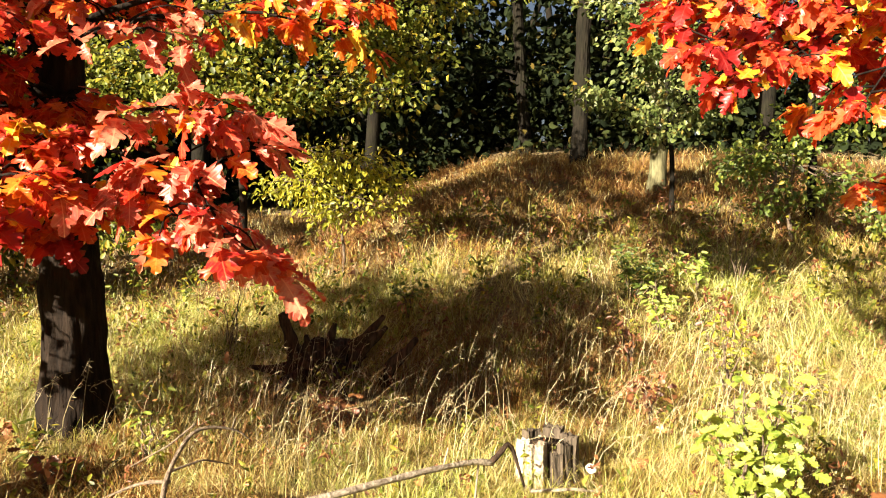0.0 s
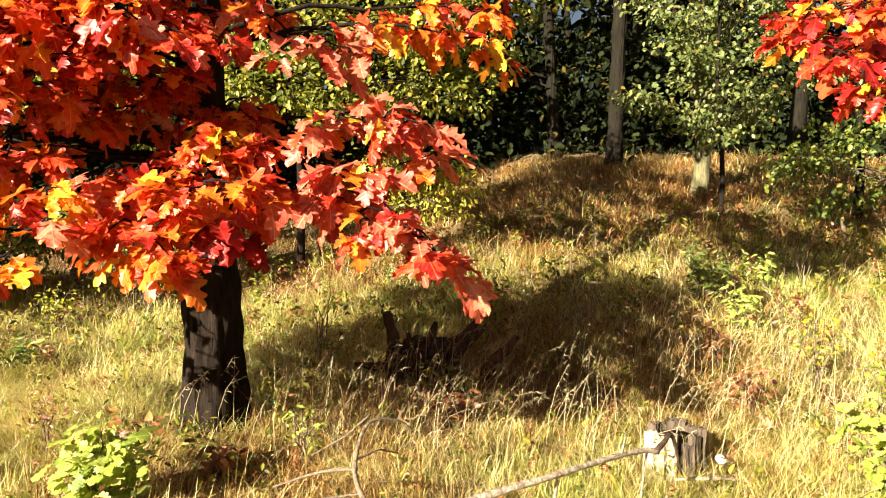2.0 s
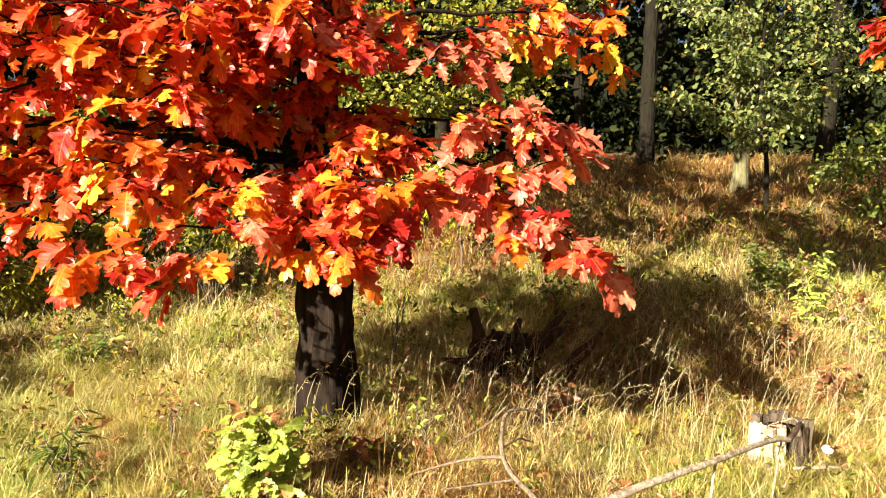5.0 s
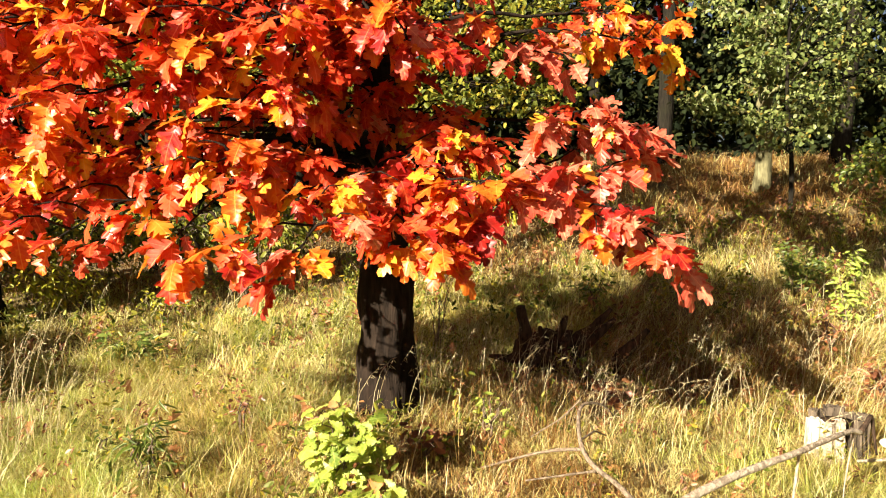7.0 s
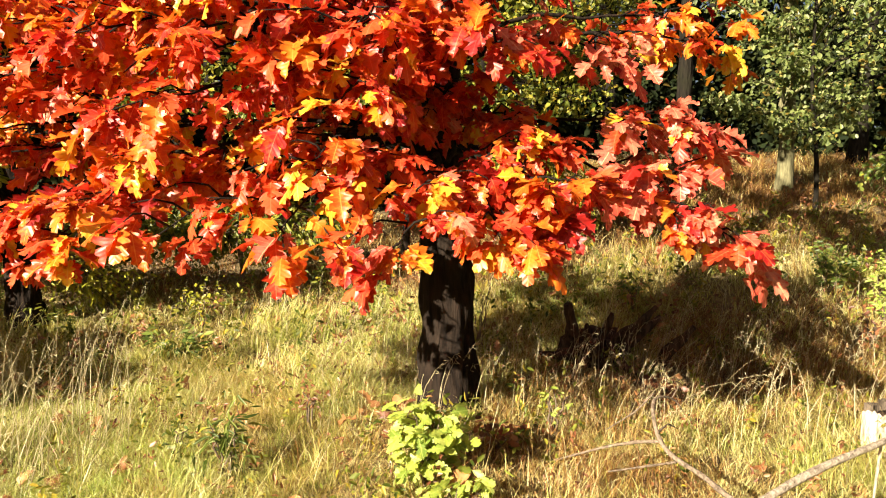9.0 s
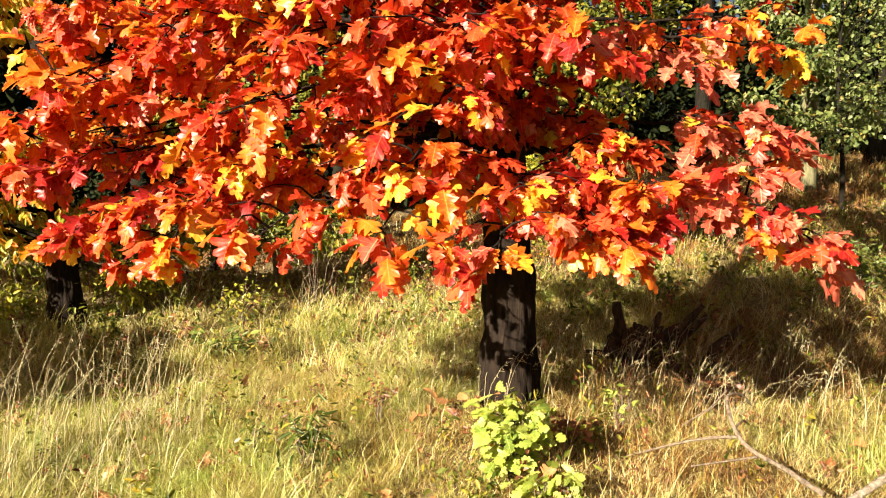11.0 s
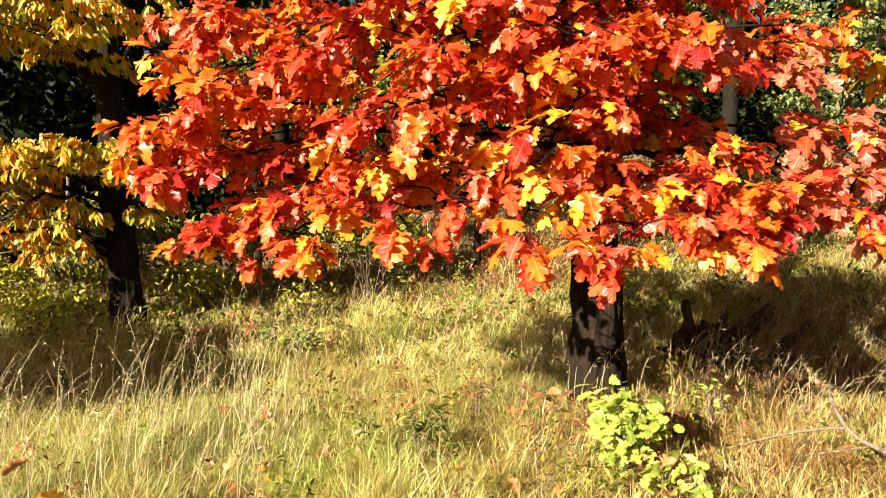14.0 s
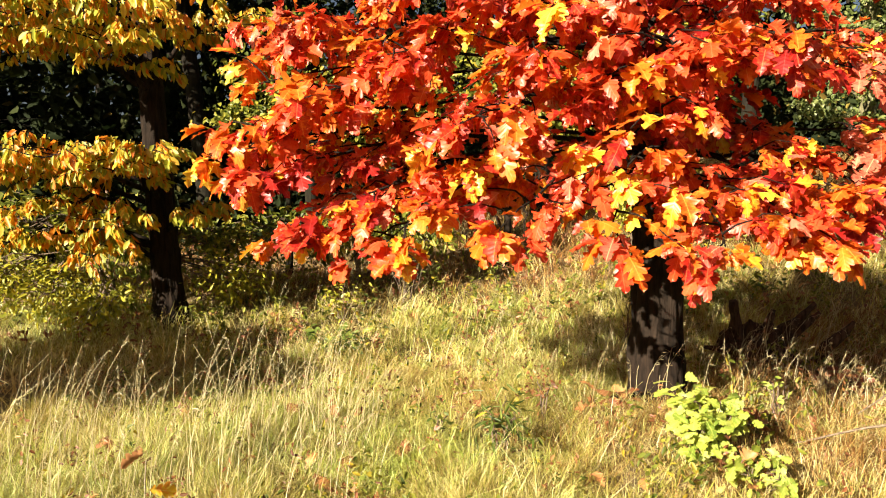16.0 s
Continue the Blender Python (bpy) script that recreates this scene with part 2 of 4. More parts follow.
    for i in range(n - 1):
        for j in range(sides):
            p, q = i * sides + j, i * sides + (j + 1) % sides
            f += [(p, q, q + sides), (p, q + sides, p + sides)]
    v = np.vstack([v, path[:1], path[-1:]])
    c0, c1 = n * sides, n * sides + 1
    for j in range(sides):
        k = (j + 1) % sides
        f += [(c0, k, j), (c1, (n - 1) * sides + j, (n - 1) * sides + k)]
    return v, np.array(f)


def arc(a, b, lift=0.0, n=8, wob=0.0):
    """A bowed path from a to b."""
    a, b = np.asarray(a, float), np.asarray(b, float)
    s = np.linspace(0, 1, n)[:, None]
    p = a + (b - a) * s
    p[:, 2] += lift * (4 * s * (1 - s))[:, 0]
    if wob:
        w = rng.normal(0, wob, (n, 3))
        w[0] = w[-1] = 0
        p += w
    return p


def leaf_blade(side, fold, droop, wave, seed):
    """A leaf from its half outline: length 1 along x, up is z. side: (along, out) from base to tip."""
    r = np.random.default_rng(seed)
    s = np.array(side, float)
    left = s + np.c_[r.normal(0, 0.012, len(s)), r.normal(0, 0.018, len(s)) * (s[:, 1] > 0)]
    right = s + np.c_[r.normal(0, 0.012, len(s)), r.normal(0, 0.018, len(s)) * (s[:, 1] > 0)]
    mid = np.maximum.accumulate(np.clip(s[:, 0] - 0.45 * s[:, 1], 0, 1))
    rows = []
    for u, w, sg in ((mid, 0 * mid, 0), (left[:, 0], left[:, 1], 1), (right[:, 0], right[:, 1], -1)):
        z = fold * np.abs(w) - droop * u ** 2 + wave * np.sin(u * 9 + seed + sg * 1.7) * np.abs(w)
        rows.append(np.c_[u, w * (sg if sg else 1), z])
    v = np.vstack(rows)
    n, f = len(s), []
    for i in range(n - 1):
        for o, flip in ((n, False), (2 * n, True)):
            q = [(i, i + 1, o + i + 1), (i, o + i + 1, o + i)]
            f += [t[::-1] for t in q] if flip else q
    return v, np.array(f)


RED_OAK = [(0, 0.012), (0.08, 0.07), (0.13, 0.19), (0.2, 0.255), (0.25, 0.24), (0.29, 0.155), (0.35, 0.23), (0.42, 0.36), (0.515, 0.41), (0.535, 0.3),
           (0.545, 0.19), (0.64, 0.3), (0.74, 0.36), (0.785, 0.31), (0.775, 0.15), (0.86, 0.175), (0.935, 0.155), (1.0, 0.0)]
RED_OAK = [(u, 0.86 * w) for u, w in RED_OAK]
LOBED = [(0, 0.01), (0.08, 0.02), (0.18, 0.12), (0.26, 0.13), (0.29, 0.08), (0.38, 0.2), (0.48, 0.22), (0.5, 0.13), (0.6, 0.27), (0.7, 0.28), (0.72, 0.17), (0.82, 0.22), (0.9, 0.17), (0.94, 0.1), (1, 0.0)]
OAK_LEAVES = [leaf_blade(RED_OAK, f, d, w, i) for i, (f, d, w) in enumerate([(0.2, 0.15, 0.2), (0.45, 0.3, 0.25), (-0.2, 0.4, 0.22), (0.3, 0.05, 0.35), (0.6, 0.35, 0.2), (0.1, 0.6, 0.3), (0.8, 0.2, 0.3), (-0.35, 0.3, 0.3)])]
LOBED_LEAVES = [leaf_blade(LOBED, f, d, w, i) for i, (f, d, w) in enumerate([(0.15, 0.15, 0.1), (0.3, 0.3, 0.15), (-0.1, 0.25, 0.1)])]


def simple_leaf(w1, w2, fold, droop):
    """A small leaf folded along its midrib."""
    v = np.array([(0, 0, 0), (0.3, -w1, fold * w1), (0.7, -w2, fold * w2 - droop * 0.5), (1, 0, -droop), (0.7, w2, fold * w2 - droop * 0.5), (0.3, w1, fold * w1)], float)
    return v, np.array([(0, 1, 2), (0, 2, 3), (0, 3, 4), (0, 4, 5)])


OVAL_LEAVES = [simple_leaf(0.17, 0.17, 0.4, 0.2), simple_leaf(0.2, 0.16, 0.7, 0.3), simple_leaf(0.18, 0.2, 0.1, 0.1)]
NARROW_LEAVES = [simple_leaf(0.08, 0.06, 0.4, 0.25), simple_leaf(0.07, 0.07, 0.6, 0.5)]
ROUND_LEAVES = [simple_leaf(0.3, 0.28, 0.4, 0.2), simple_leaf(0.26, 0.32, 0.7, 0.3), simple_leaf(0.34, 0.26, 0.1, 0.1)]


def frames_of(axis, normal):
    x = unit(axis)
    z = unit(normal - (normal * x).sum(-1, keepdims=True) * x)
    return np.stack([x, np.cross(z, x), z], -1)


class Leaves:
    """Leaf places: base, turn, size, tone."""

    def __init__(self):
        self.p, self.r, self.s, self.t = [], [], [], []

    def add(self, p, axis, normal, size, tone):
        self.p.append(p)
        self.r.append((axis, normal))
        self.s.append(size)
        self.t.append(tone)

    def done(self):
        a = np.array(self.r, float)
        return np.array(self.p, float), frames_of(a[:, 0], a[:, 1]), np.array(self.s), np.array(self.t, int)


def joined_leaves(name, shapes, p, r, s, t, mats, origin=(0, 0, 0), veined=False):
    soup = Soup()
    kind = np.arange(len(p)) % len(shapes)
    for k, (v, f) in enumerate(shapes):
        for tone in np.unique(t):
            m = (kind == k) & (t == tone)
            if m.any():
                w = np.einsum("nij,vj->nvi", r[m], v) * s[m][:, None, None] + p[m][:, None]
                n = int(m.sum())
                ff = (f[None] + (np.arange(n) * len(v))[:, None, None]).reshape(-1, 3)
                soup.add(w.reshape(-1, 3), ff, tone, np.tile(v[:, :2], (n, 1)) if veined else None)
    return soup.mesh(name, mats, True, origin)


# ---------------------------------------------------------------- ground
def smooth(a, b, x):
    s = np.clip((x - a) / (b - a), 0, 1)
    return s * s * (3 - 2 * s)


def height(x, y):
    """The meadow: level in front, rising as a bank behind, steeper towards +x."""
    x, y = np.asarray(x, float), np.asarray(y, float)
    right = np.interp(y, [-50, 4.3, 6.0, 7.5, 9.0, 12, 16, 30, 300], [-0.15, -0.12, 0.27, 0.68, 1.18, 1.72, 2.3, 3.5, 12])
    left = np.interp(y, [-50, 4.2, 5.0, 6.2, 8.0, 12, 16, 30, 300], [-0.15, -0.14, -0.2, -0.1, 0.15, 0.6, 1.0, 2.4, 10])
    w = smooth(-3.6, 0.6, x - 0.12 * (y - 6))
    z = left * (1 - w) + right * w
    z = z + 0.2 * np.exp(-((x + 2.2) ** 2 + (y - 3.5) ** 2) / 1.7)
    return z + 0.03 * np.sin(x * 1.7 + 0.6 * y) * np.cos(y * 1.3 - 0.4 * x) + 0.025 * np.sin(x * 4.1 + 1) * np.sin(y * 3.7)


def ground_at(x, y, up=0.0):
    return (x, y, float(height(x, y)) + up)


def build_ground():
    xs = np.r_[-400, -200, -100, -60, -35, -20, np.arange(-14, 12.01, 0.2), 20, 35, 60, 100, 200, 400]
    ys = np.r_[-300, -150, -70, -30, -12, -6, np.arange(-2, 18.01, 0.2), 20, 24, 30, 40, 60, 100, 200, 300]
    gx, gy = np.meshgrid(xs, ys)
    v = np.stack([gx, gy, height(gx, gy)], -1).reshape(-1, 3)
    nx, f = len(xs), []
    for j in range(len(ys) - 1):
        for i in range(nx - 1):
            p = j * nx + i
            f += [(p, p + 1, p + nx + 1), (p, p + nx + 1, p + nx)]
    return tagged(new("ground", mesh_of("ground", v, f, [SOIL], smooth=True)), "uneven meadow ground of brown soil and matted thatch", "ground", kind="structure")


build_ground()


# ---------------------------------------------------------------- grass
def grass(name, label, mat, n, box, tall, wide, lean, seed, keep=None, tuft=0.1, per=14, spread=0.8, steps=4):
    """Tussocks of arching blades: they spring from a small root, fan outwards and fall over the way the tussocks round them lie."""
    r = np.random.default_rng(seed)
    x0, x1, y0, y1 = box
    nt = max(1, n // per)
    tx, ty = r.uniform(x0, x1, nt), r.uniform(y0, y1, nt)
    if keep is not None:
        ok = r.uniform(0, 1, nt) < keep(tx, ty)
        tx, ty = tx[ok], ty[ok]
    gap = np.sin(tx * 7.3 + 2 * np.sin(ty * 3.1)) * np.sin(ty * 6.1 + 2 * np.sin(tx * 2.7)) + 0.5 * np.sin(tx * 13.1 + ty * 4.0) * np.sin(ty * 11.3)
    ok = r.uniform(0, 1, nt if keep is None else len(tx)) < 0.4 + 0.6 * smooth(-0.75, 0.1, gap)
    tx, ty = tx[ok], ty[ok]
    nt = len(tx)
    wave = np.sin(tx * 2.3 + 1.1 * ty) * np.sin(ty * 1.9 - tx) + np.sin(tx * 5.1 - 2.0 * ty + 1) * np.sin(ty * 4.3 + 0.7)
    hb = r.uniform(0.6, 1.2, nt) * (1 + 0.28 * wave)
    lie = 0.2 + 1.1 * np.sin(tx * 1.3 + 0.8 * ty) + 0.8 * np.sin(ty * 2.1 - 0.9 * tx + 1.0) + 0.5 * np.sin(tx * 4.3 + ty * 1.7) + r.normal(0, 0.9, nt)
    lie = np.where(r.uniform(0, 1, nt) < 0.25, lie + np.pi, lie)
    k = np.repeat(np.arange(nt), per)
    m = len(k)
    off = r.normal(0, tuft, (m, 2))
    x, y = tx[k] + off[:, 0], ty[k] + off[:, 1]
    h = tall * hb[k] * r.uniform(0.45, 1.25, m)
    d = np.stack([np.cos(lie[k]), np.sin(lie[k])], -1) * 0.8 + unit(off) * 0.6 + r.normal(0, spread, (m, 2))
    d = unit(d)
    l = np.clip(lean * r.gamma(4.0, 0.27, m), 0.05, 1.9)
    w = wide * r.uniform(0.55, 1.35, m)
    fa = np.arctan2(d[:, 1], d[:, 0]) + np.pi / 2 + r.normal(0, 0.8, m)
    sd = np.stack([np.cos(fa), np.sin(fa), 0 * fa], -1) * w[:, None] * 0.5
    base = np.stack([x, y, height(x, y) - 0.02], -1)
    # each blade bends evenly along its length, from nearly upright to its final angle
    first = r.normal(0.18, 0.14, m) * min(lean, 1.4)
    vs, c = [], base
    for i in range(steps):
        q = (0.8, 1.0, 0.7, 0.5)[i]
        vs += [c - sd * q, c + sd * q]
        th = first + l * ((i + 0.5) / steps) ** 1.2 * 1.5
        c = c + np.stack([d[:, 0] * np.sin(th), d[:, 1] * np.sin(th), np.cos(th)], -1) * (h / steps)[:, None]
    vs.append(c)
    v = np.stack(vs, 1).reshape(-1, 3)
    f = [t for i in range(0, 2 * steps - 2, 2) for t in ((i, i + 1, i + 3), (i, i + 3, i + 2))] + [(2 * steps - 2, 2 * steps - 1, 2 * steps)]
    f = np.array(f)
    f = (f[None] + (np.arange(m) * (2 * steps + 1))[:, None, None]).reshape(-1, 3)
    return tagged(new(name, mesh_of(name, v, f, [mat])), label, "grass", kind="stuff")


def seed_grass(name, label, mat, n, box, tall, seed, keep=None, lean=0.9):
    """Single thin stems that arch over under a loose head of drooping spikelets."""
    r = np.random.default_rng(seed)
    x, y = r.uniform(box[0], box[1], n), r.uniform(box[2], box[3], n)
    if keep is not None:
        ok = r.uniform(0, 1, n) < keep(x, y)
        x, y = x[ok], y[ok]
    soup = Soup()
    for px, py in zip(x, y):
        a, h, bend = r.normal(0.2, 1.0), tall * r.uniform(0.6, 1.15), lean * r.uniform(0.4, 1.5)
        d = np.array([math.cos(a), math.sin(a), 0])
        th = r.normal(0.08, 0.08) + bend * np.linspace(0, 1, 8) ** 2
        steps = (np.sin(th)[:, None] * d + np.cos(th)[:, None] * np.array([0, 0, 1])) * (h / 8)
        path = np.vstack([[0, 0, 0], np.cumsum(steps, 0)]) + np.array(ground_at(px, py, -0.02))
        soup.add(*tube(path[::2], np.linspace(0.0019, 0.0008, 5), 3))
        for q in np.linspace(5.2, 8, 9):
            i = min(int(q), 7)
            p = path[i] + (path[i + 1] - path[i]) * (q - i)
            u = unit(d * 0.6 + r.normal(0, 0.6, 3) + np.array([0, 0, -0.3]))
            w = unit(np.cross(u, r.normal(0, 1, 3))) * 0.0016
            e = p + u * 0.035 * r.uniform(0.6, 1.3)
            soup.add(np.array([p, (p + e) / 2 - w, e, (p + e) / 2 + w]), [(0, 1, 2), (0, 2, 3)])
    return tagged(new(name, soup.mesh(name, [mat])), label, "grass", kind="stuff")


def patch(cx, cy, r, x, y):
    return np.exp(-((x - cx) ** 2 + (y - cy) ** 2) / r ** 2)


def brown_and_shade(x, y):
    """Brown cover: the oak's cast shade round the uprooted stump, the shaded slope below the wood, small brown patches.
    """
    oak_shade = np.exp(-(((x - 0.1 - 0.5 * (y - 4.8)) / 1.8) ** 2 + ((y - 4.9) / 1.15) ** 2) ** 1.4)
    return np.clip(oak_shade + 0.9 * smooth(6.5, 8.5, y) + 0.5 * patch(-2.6, 3.1, 0.35, x, y) + 0.5 * patch(-1.55, 3.0, 0.55, x, y) + 0.5 * patch(-0.95, 2.7, 0.35, x, y), 0, 1)


def clear(x, y):
    """Less grass where the uprooted stump lies."""
    return 1 - 0.93 * np.exp(-(((x + 0.78) / 0.5) ** 2 + ((y - 4.48) / 0.42) ** 2) ** 2)


def greenness(x, y):
    g = 0.65 + 0.45 * np.sin(x * 0.8 - 1.0 + 0.5 * np.sin(y)) * np.sin(y * 0.9 + 0.4 * x)
    return np.clip(g + 0.5 * patch(-3.4, 4.6, 1.3, x, y) + 0.25 * (1 - smooth(-3.5, -1.5, x)) - 0.85 * brown_and_shade(x, y), 0.04, 1) * clear(x, y)


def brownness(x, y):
    return np.clip(0.06 + 0.94 * brown_and_shade(x, y), 0, 1) * clear(x, y)


# pale straw thins out where shade is coloured in brown
def dryness(x, y):
    return np.clip(1.0 - 0.9 * brown_and_shade(x, y), 0, 1) * clear(x, y)


# the matted under-layer, then arching tufts, then single tall stems
grass("grass_mat", "matted pale dry grass lying over itself", STRAW, 168000, (-6.4, 3.6, 1.95, 5.3), 0.21, 0.0031, 1.55, 1, dryness, 0.06, 26, 0.7, 2)
grass("grass_mat", "matted yellow-green grass lying over itself", LUSH, 168000, (-6.4, 3.6, 1.95, 5.6), 0.22, 0.0031, 1.5, 2, greenness, 0.06, 26, 0.7, 2)
grass("straw_grass", "tall pale dry grass in arching tufts", STRAW, 22000, (-6.4, 3.6, 1.9, 5.2), 0.34, 0.0023, 1.3, 3, dryness, 0.04, 16, 0.7)
grass("green_grass", "yellow-green meadow grass in tufts", LUSH, 18000, (-6.4, 3.6, 1.9, 5.4), 0.31, 0.0026, 1.25, 4, greenness, 0.04, 16, 0.7)
grass("straw_grass", "pale dry grass on the bank", STRAW, 52000, (-8.5, 5.5, 5.0, 7.9), 0.3, 0.005, 1.15, 5, dryness, 0.06, 26, 0.75, 2)
grass("green_grass", "yellow-green grass on the bank", LUSH, 60000, (-8.5, 5.5, 5.2, 8.2), 0.27, 0.005, 1.1, 6, greenness, 0.06, 26, 0.75, 2)
# brown blades laid where the oak's shadow falls, to colour that shade
grass("brown_grass", "brown withered grass round the uprooted stump, coloured for the oak's shade", SHADE_BROWN, 92000, (-2.9, 3.0, 2.3, 6.4), 0.25, 0.0036, 1.15, 18, brownness, 0.055, 26, 0.7, 2)
grass("brown_grass", "brown withered grass up the wooded slope, coloured for the trees' shade", SHADE_BROWN, 80000, (-9, 8, 6.0, 14.5), 0.28, 0.0075, 1.1, 7, brownness, 0.08, 20, 0.6, 2)
grass("brown_grass", "brown withered grass under the light green trees, coloured for their shade", SHADE_BROWN, 30000, (-2.5, 5.5, 7.4, 13), 0.25, 0.008, 1.2, 17, None, 0.08, 20, 0.6, 2)
grass("straw_grass", "thin dry grass below the trees", STRAW, 9000, (-5, 8, 7.6, 14.5), 0.28, 0.008, 1.0, 8, None, 0.1, 16, 0.6, 2)
grass("dry_stalks", "tall thin bleached grass stalks with bent tips", BLEACHED, 230, (-5.9, -4.0, 2.1, 3.8), 0.72, 0.0034, 0.45, 9, None, 0.1, 6, 0.6)
grass("dry_stalks", "tall thin bleached grass stalks with bent tips", BLEACHED, 700, (-4.2, 3.4, 2.4, 5.0), 0.5, 0.0026, 0.9, 10, None, 0.12, 5, 0.6)
seed_grass("seed_grass", "tall bleached grass stems with feathery seed heads", BLEACHED, 130, (-6.0, -3.9, 2.3, 3.8), 0.78, 91, None, 0.7)
seed_grass("seed_grass", "arching straw-coloured grass with drooping seed heads", BLEACHED, 420, (-2.6, 2.6, 3.3, 5.2), 0.52, 92)
seed_grass("seed_grass", "arching straw-coloured grass with drooping seed heads", BLEACHED, 260, (-5.5, 3.4, 4.6, 7.6), 0.6, 93)


def small_weeds(name, label, mat, n, box, tall, size, shapes, seed, keep=None, per=14):
    """Low withered herbs scattered through the grass: thin stems set with small leaves."""
    r = np.random.default_rng(seed)
    x, y = r.uniform(box[0], box[1], n), r.uniform(box[2], box[3], n)
    if keep is not None:
        ok = r.uniform(0, 1, n) < keep(x, y)
        x, y = x[ok], y[ok]
    lv = Leaves()
    for px, py in zip(x, y):
        h, o = tall * r.uniform(0.5, 1.3), np.array(ground_at(px, py))
        lean = r.normal(0, 0.25, 2)
        for _ in range(int(per * r.uniform(0.5, 1.4))):
            s = r.uniform(0.25, 1.0)
            p = o + np.array([lean[0] * s * h, lean[1] * s * h, s * h]) + r.normal(0, 0.022, 3)
            lv.add(p, r.normal(0, 1, 3) + np.array([0, 0, 0.1]), np.array([-0.2, -0.3, 0.8]) + r.normal(0, 0.5, 3), size * r.uniform(0.6, 1.4), 0)
    return tagged(new(name, joined_leaves(name, shapes, *lv.done(), [mat])), label, "weeds", kind="stuff")


small_weeds("withered_weeds", "low rust-brown withered herbs among the grass", RUST, 520, (-6.2, 3.4, 2.1, 6.2), 0.2, 0.03, OVAL_LEAVES, 94)
small_weeds("green_weeds", "low green herbs among the grass", OLIVE_LEAF, 420, (-6.2, 3.4, 2.1, 6.6), 0.2, 0.04, OVAL_LEAVES, 95)
small_weeds("green_weeds", "low green herbs along the bank and the wood's edge", OLIVE_LEAF, 420, (-8.5, 5.0, 5.8, 8.6), 0.35, 0.06, OVAL_LEAVES, 96)
small_weeds("withered_weeds", "brown withered herbs along the bank", RUST, 420, (-8.5, 6.0, 5.4, 11.0), 0.3, 0.055, OVAL_LEAVES, 97)
grass("grass_mat", "matted pale grass of the open meadow", STRAW, 24000, (-7.5, 5, -2.5, 2.0), 0.26, 0.011, 1.4, 14, None, 0.09, 18, 0.7, 2)
grass("grass_mat", "matted yellow-green grass of the open meadow", LUSH, 24000, (-7.5, 5, -2.5, 2.0), 0.26, 0.011, 1.4, 15, None, 0.09, 18, 0.7, 2)
grass("straw_grass", "pale dry grass of the open meadow", STRAW, 16000, (-14, 10, -9, 1.9), 0.3, 0.014, 1.2, 11, None, 0.1, 16, 0.7, 2)
grass("green_grass", "yellow-green grass of the open meadow", LUSH, 16000, (-14, 10, -9, 1.9), 0.28, 0.014, 1.2, 12, None, 0.1, 16, 0.7, 2)
grass("straw_grass", "pale dry grass of the open meadow", STRAW, 6000, (-14, -6.4, 1.9, 5.2), 0.3, 0.01, 1.2, 13, None, 0.1, 16, 0.7, 2)


# ---------------------------------------------------------------- trees
def trunk_mesh(name, x, y, top, r0, mat, lean=(0, 0), flare=1.5, fine=False, base=None, origin=(0, 0, 0)):
    zb = float(height(x, y)) - 0.1 if base is None else base
    n = 90 if fine else 14
    s = np.linspace(0, 1, n) ** (1.25 if fine else 1)
    path = np.stack([x + lean[0] * s + 0.03 * np.sin(s * 9) * (not fine), y + lean[1] * s, zb + (top - zb) * s], -1)
    hgt = path[:, 2] - zb
    rad = r0 * (1 - 0.55 * s) * (1 + (flare - 1) * np.exp(-hgt / (r0 * 1.6)))
    v, f = tube(path, rad, 56 if fine else 10, 0.1 if fine else 0.05, 3.0, 0.28 if fine else 0.0)
    return mesh_of(name, v - np.asarray(origin), f, [mat], smooth=True)


class Crown:
    """Boughs with side twigs that end in drooping clusters of leaves."""

    def __init__(self, seed):
        self.r, self.boughs, self.leaves, self.owner = np.random.default_rng(seed), [], Leaves(), []

    def cluster(self, p, out, n, size, tones, droop):
        """A fan of leaves at a twig's end: spread level, the outer ones hanging, most of one tone."""
        r = self.r
        main, way = int(r.choice(5, p=tones)), math.atan2(out[1], out[0])
        for _ in range(n):
            a = way + r.normal(0, 0.85)
            ax = unit(np.array([math.cos(a), math.sin(a), 0.25 * out[2] - droop * (r.uniform(-0.1, 0.7) if r.uniform() < 0.55 else r.uniform(0.8, 2.2))]) + r.normal(0, 0.12, 3))
            nm = np.array([-0.15, -0.28, 0.9]) + r.normal(0, 0.3, 3)
            s = size * r.uniform(0.55, 1.2)
            stalk = ax * s * 0.22 + r.normal(0, 0.014, 3)
            nm = nm + np.array([0, 0, 0.5]) * (ax[2] > -0.4)
            tone = main if r.uniform() < 0.6 else int(r.choice(5, p=tones))
            if p[2] < 1.5 and ax[2] < -0.4 and tone < 2 and r.uniform() < 0.09:
                tone = 2
            self.owner.append(len(self.boughs) - 1)
            self.leaves.add(p + stalk, ax, nm, s, tone)

    def bough(self, root, tip, lift=0.1, thick=0.03, twigs=9, reach=0.42, size=0.128, per=12, tones=(0.6, 0.28, 0.07, 0.05, 0.0), droop=0.75, bare=0.55, flat=0.35):
        r = self.r
        path = arc(root, tip, lift, 12, 0.012)
        wood = Soup()
        self.boughs.append(wood)
        wood.add(*tube(path, np.linspace(thick * 0.72, 0.003, 12), 7))
        tones = np.array(tones) / sum(tones)
        along = unit(path[-1] - path[0])
        for i in range(twigs):
            s = bare + (1 - bare) * (i + r.uniform(0.2, 0.8)) / twigs
            q = s * 11
            k = min(int(q), 10)
            p = path[k] + (path[k + 1] - path[k]) * (q - k)
            side = unit(np.cross(along, (0, 0, 1))) * (1 if i % 2 else -1)
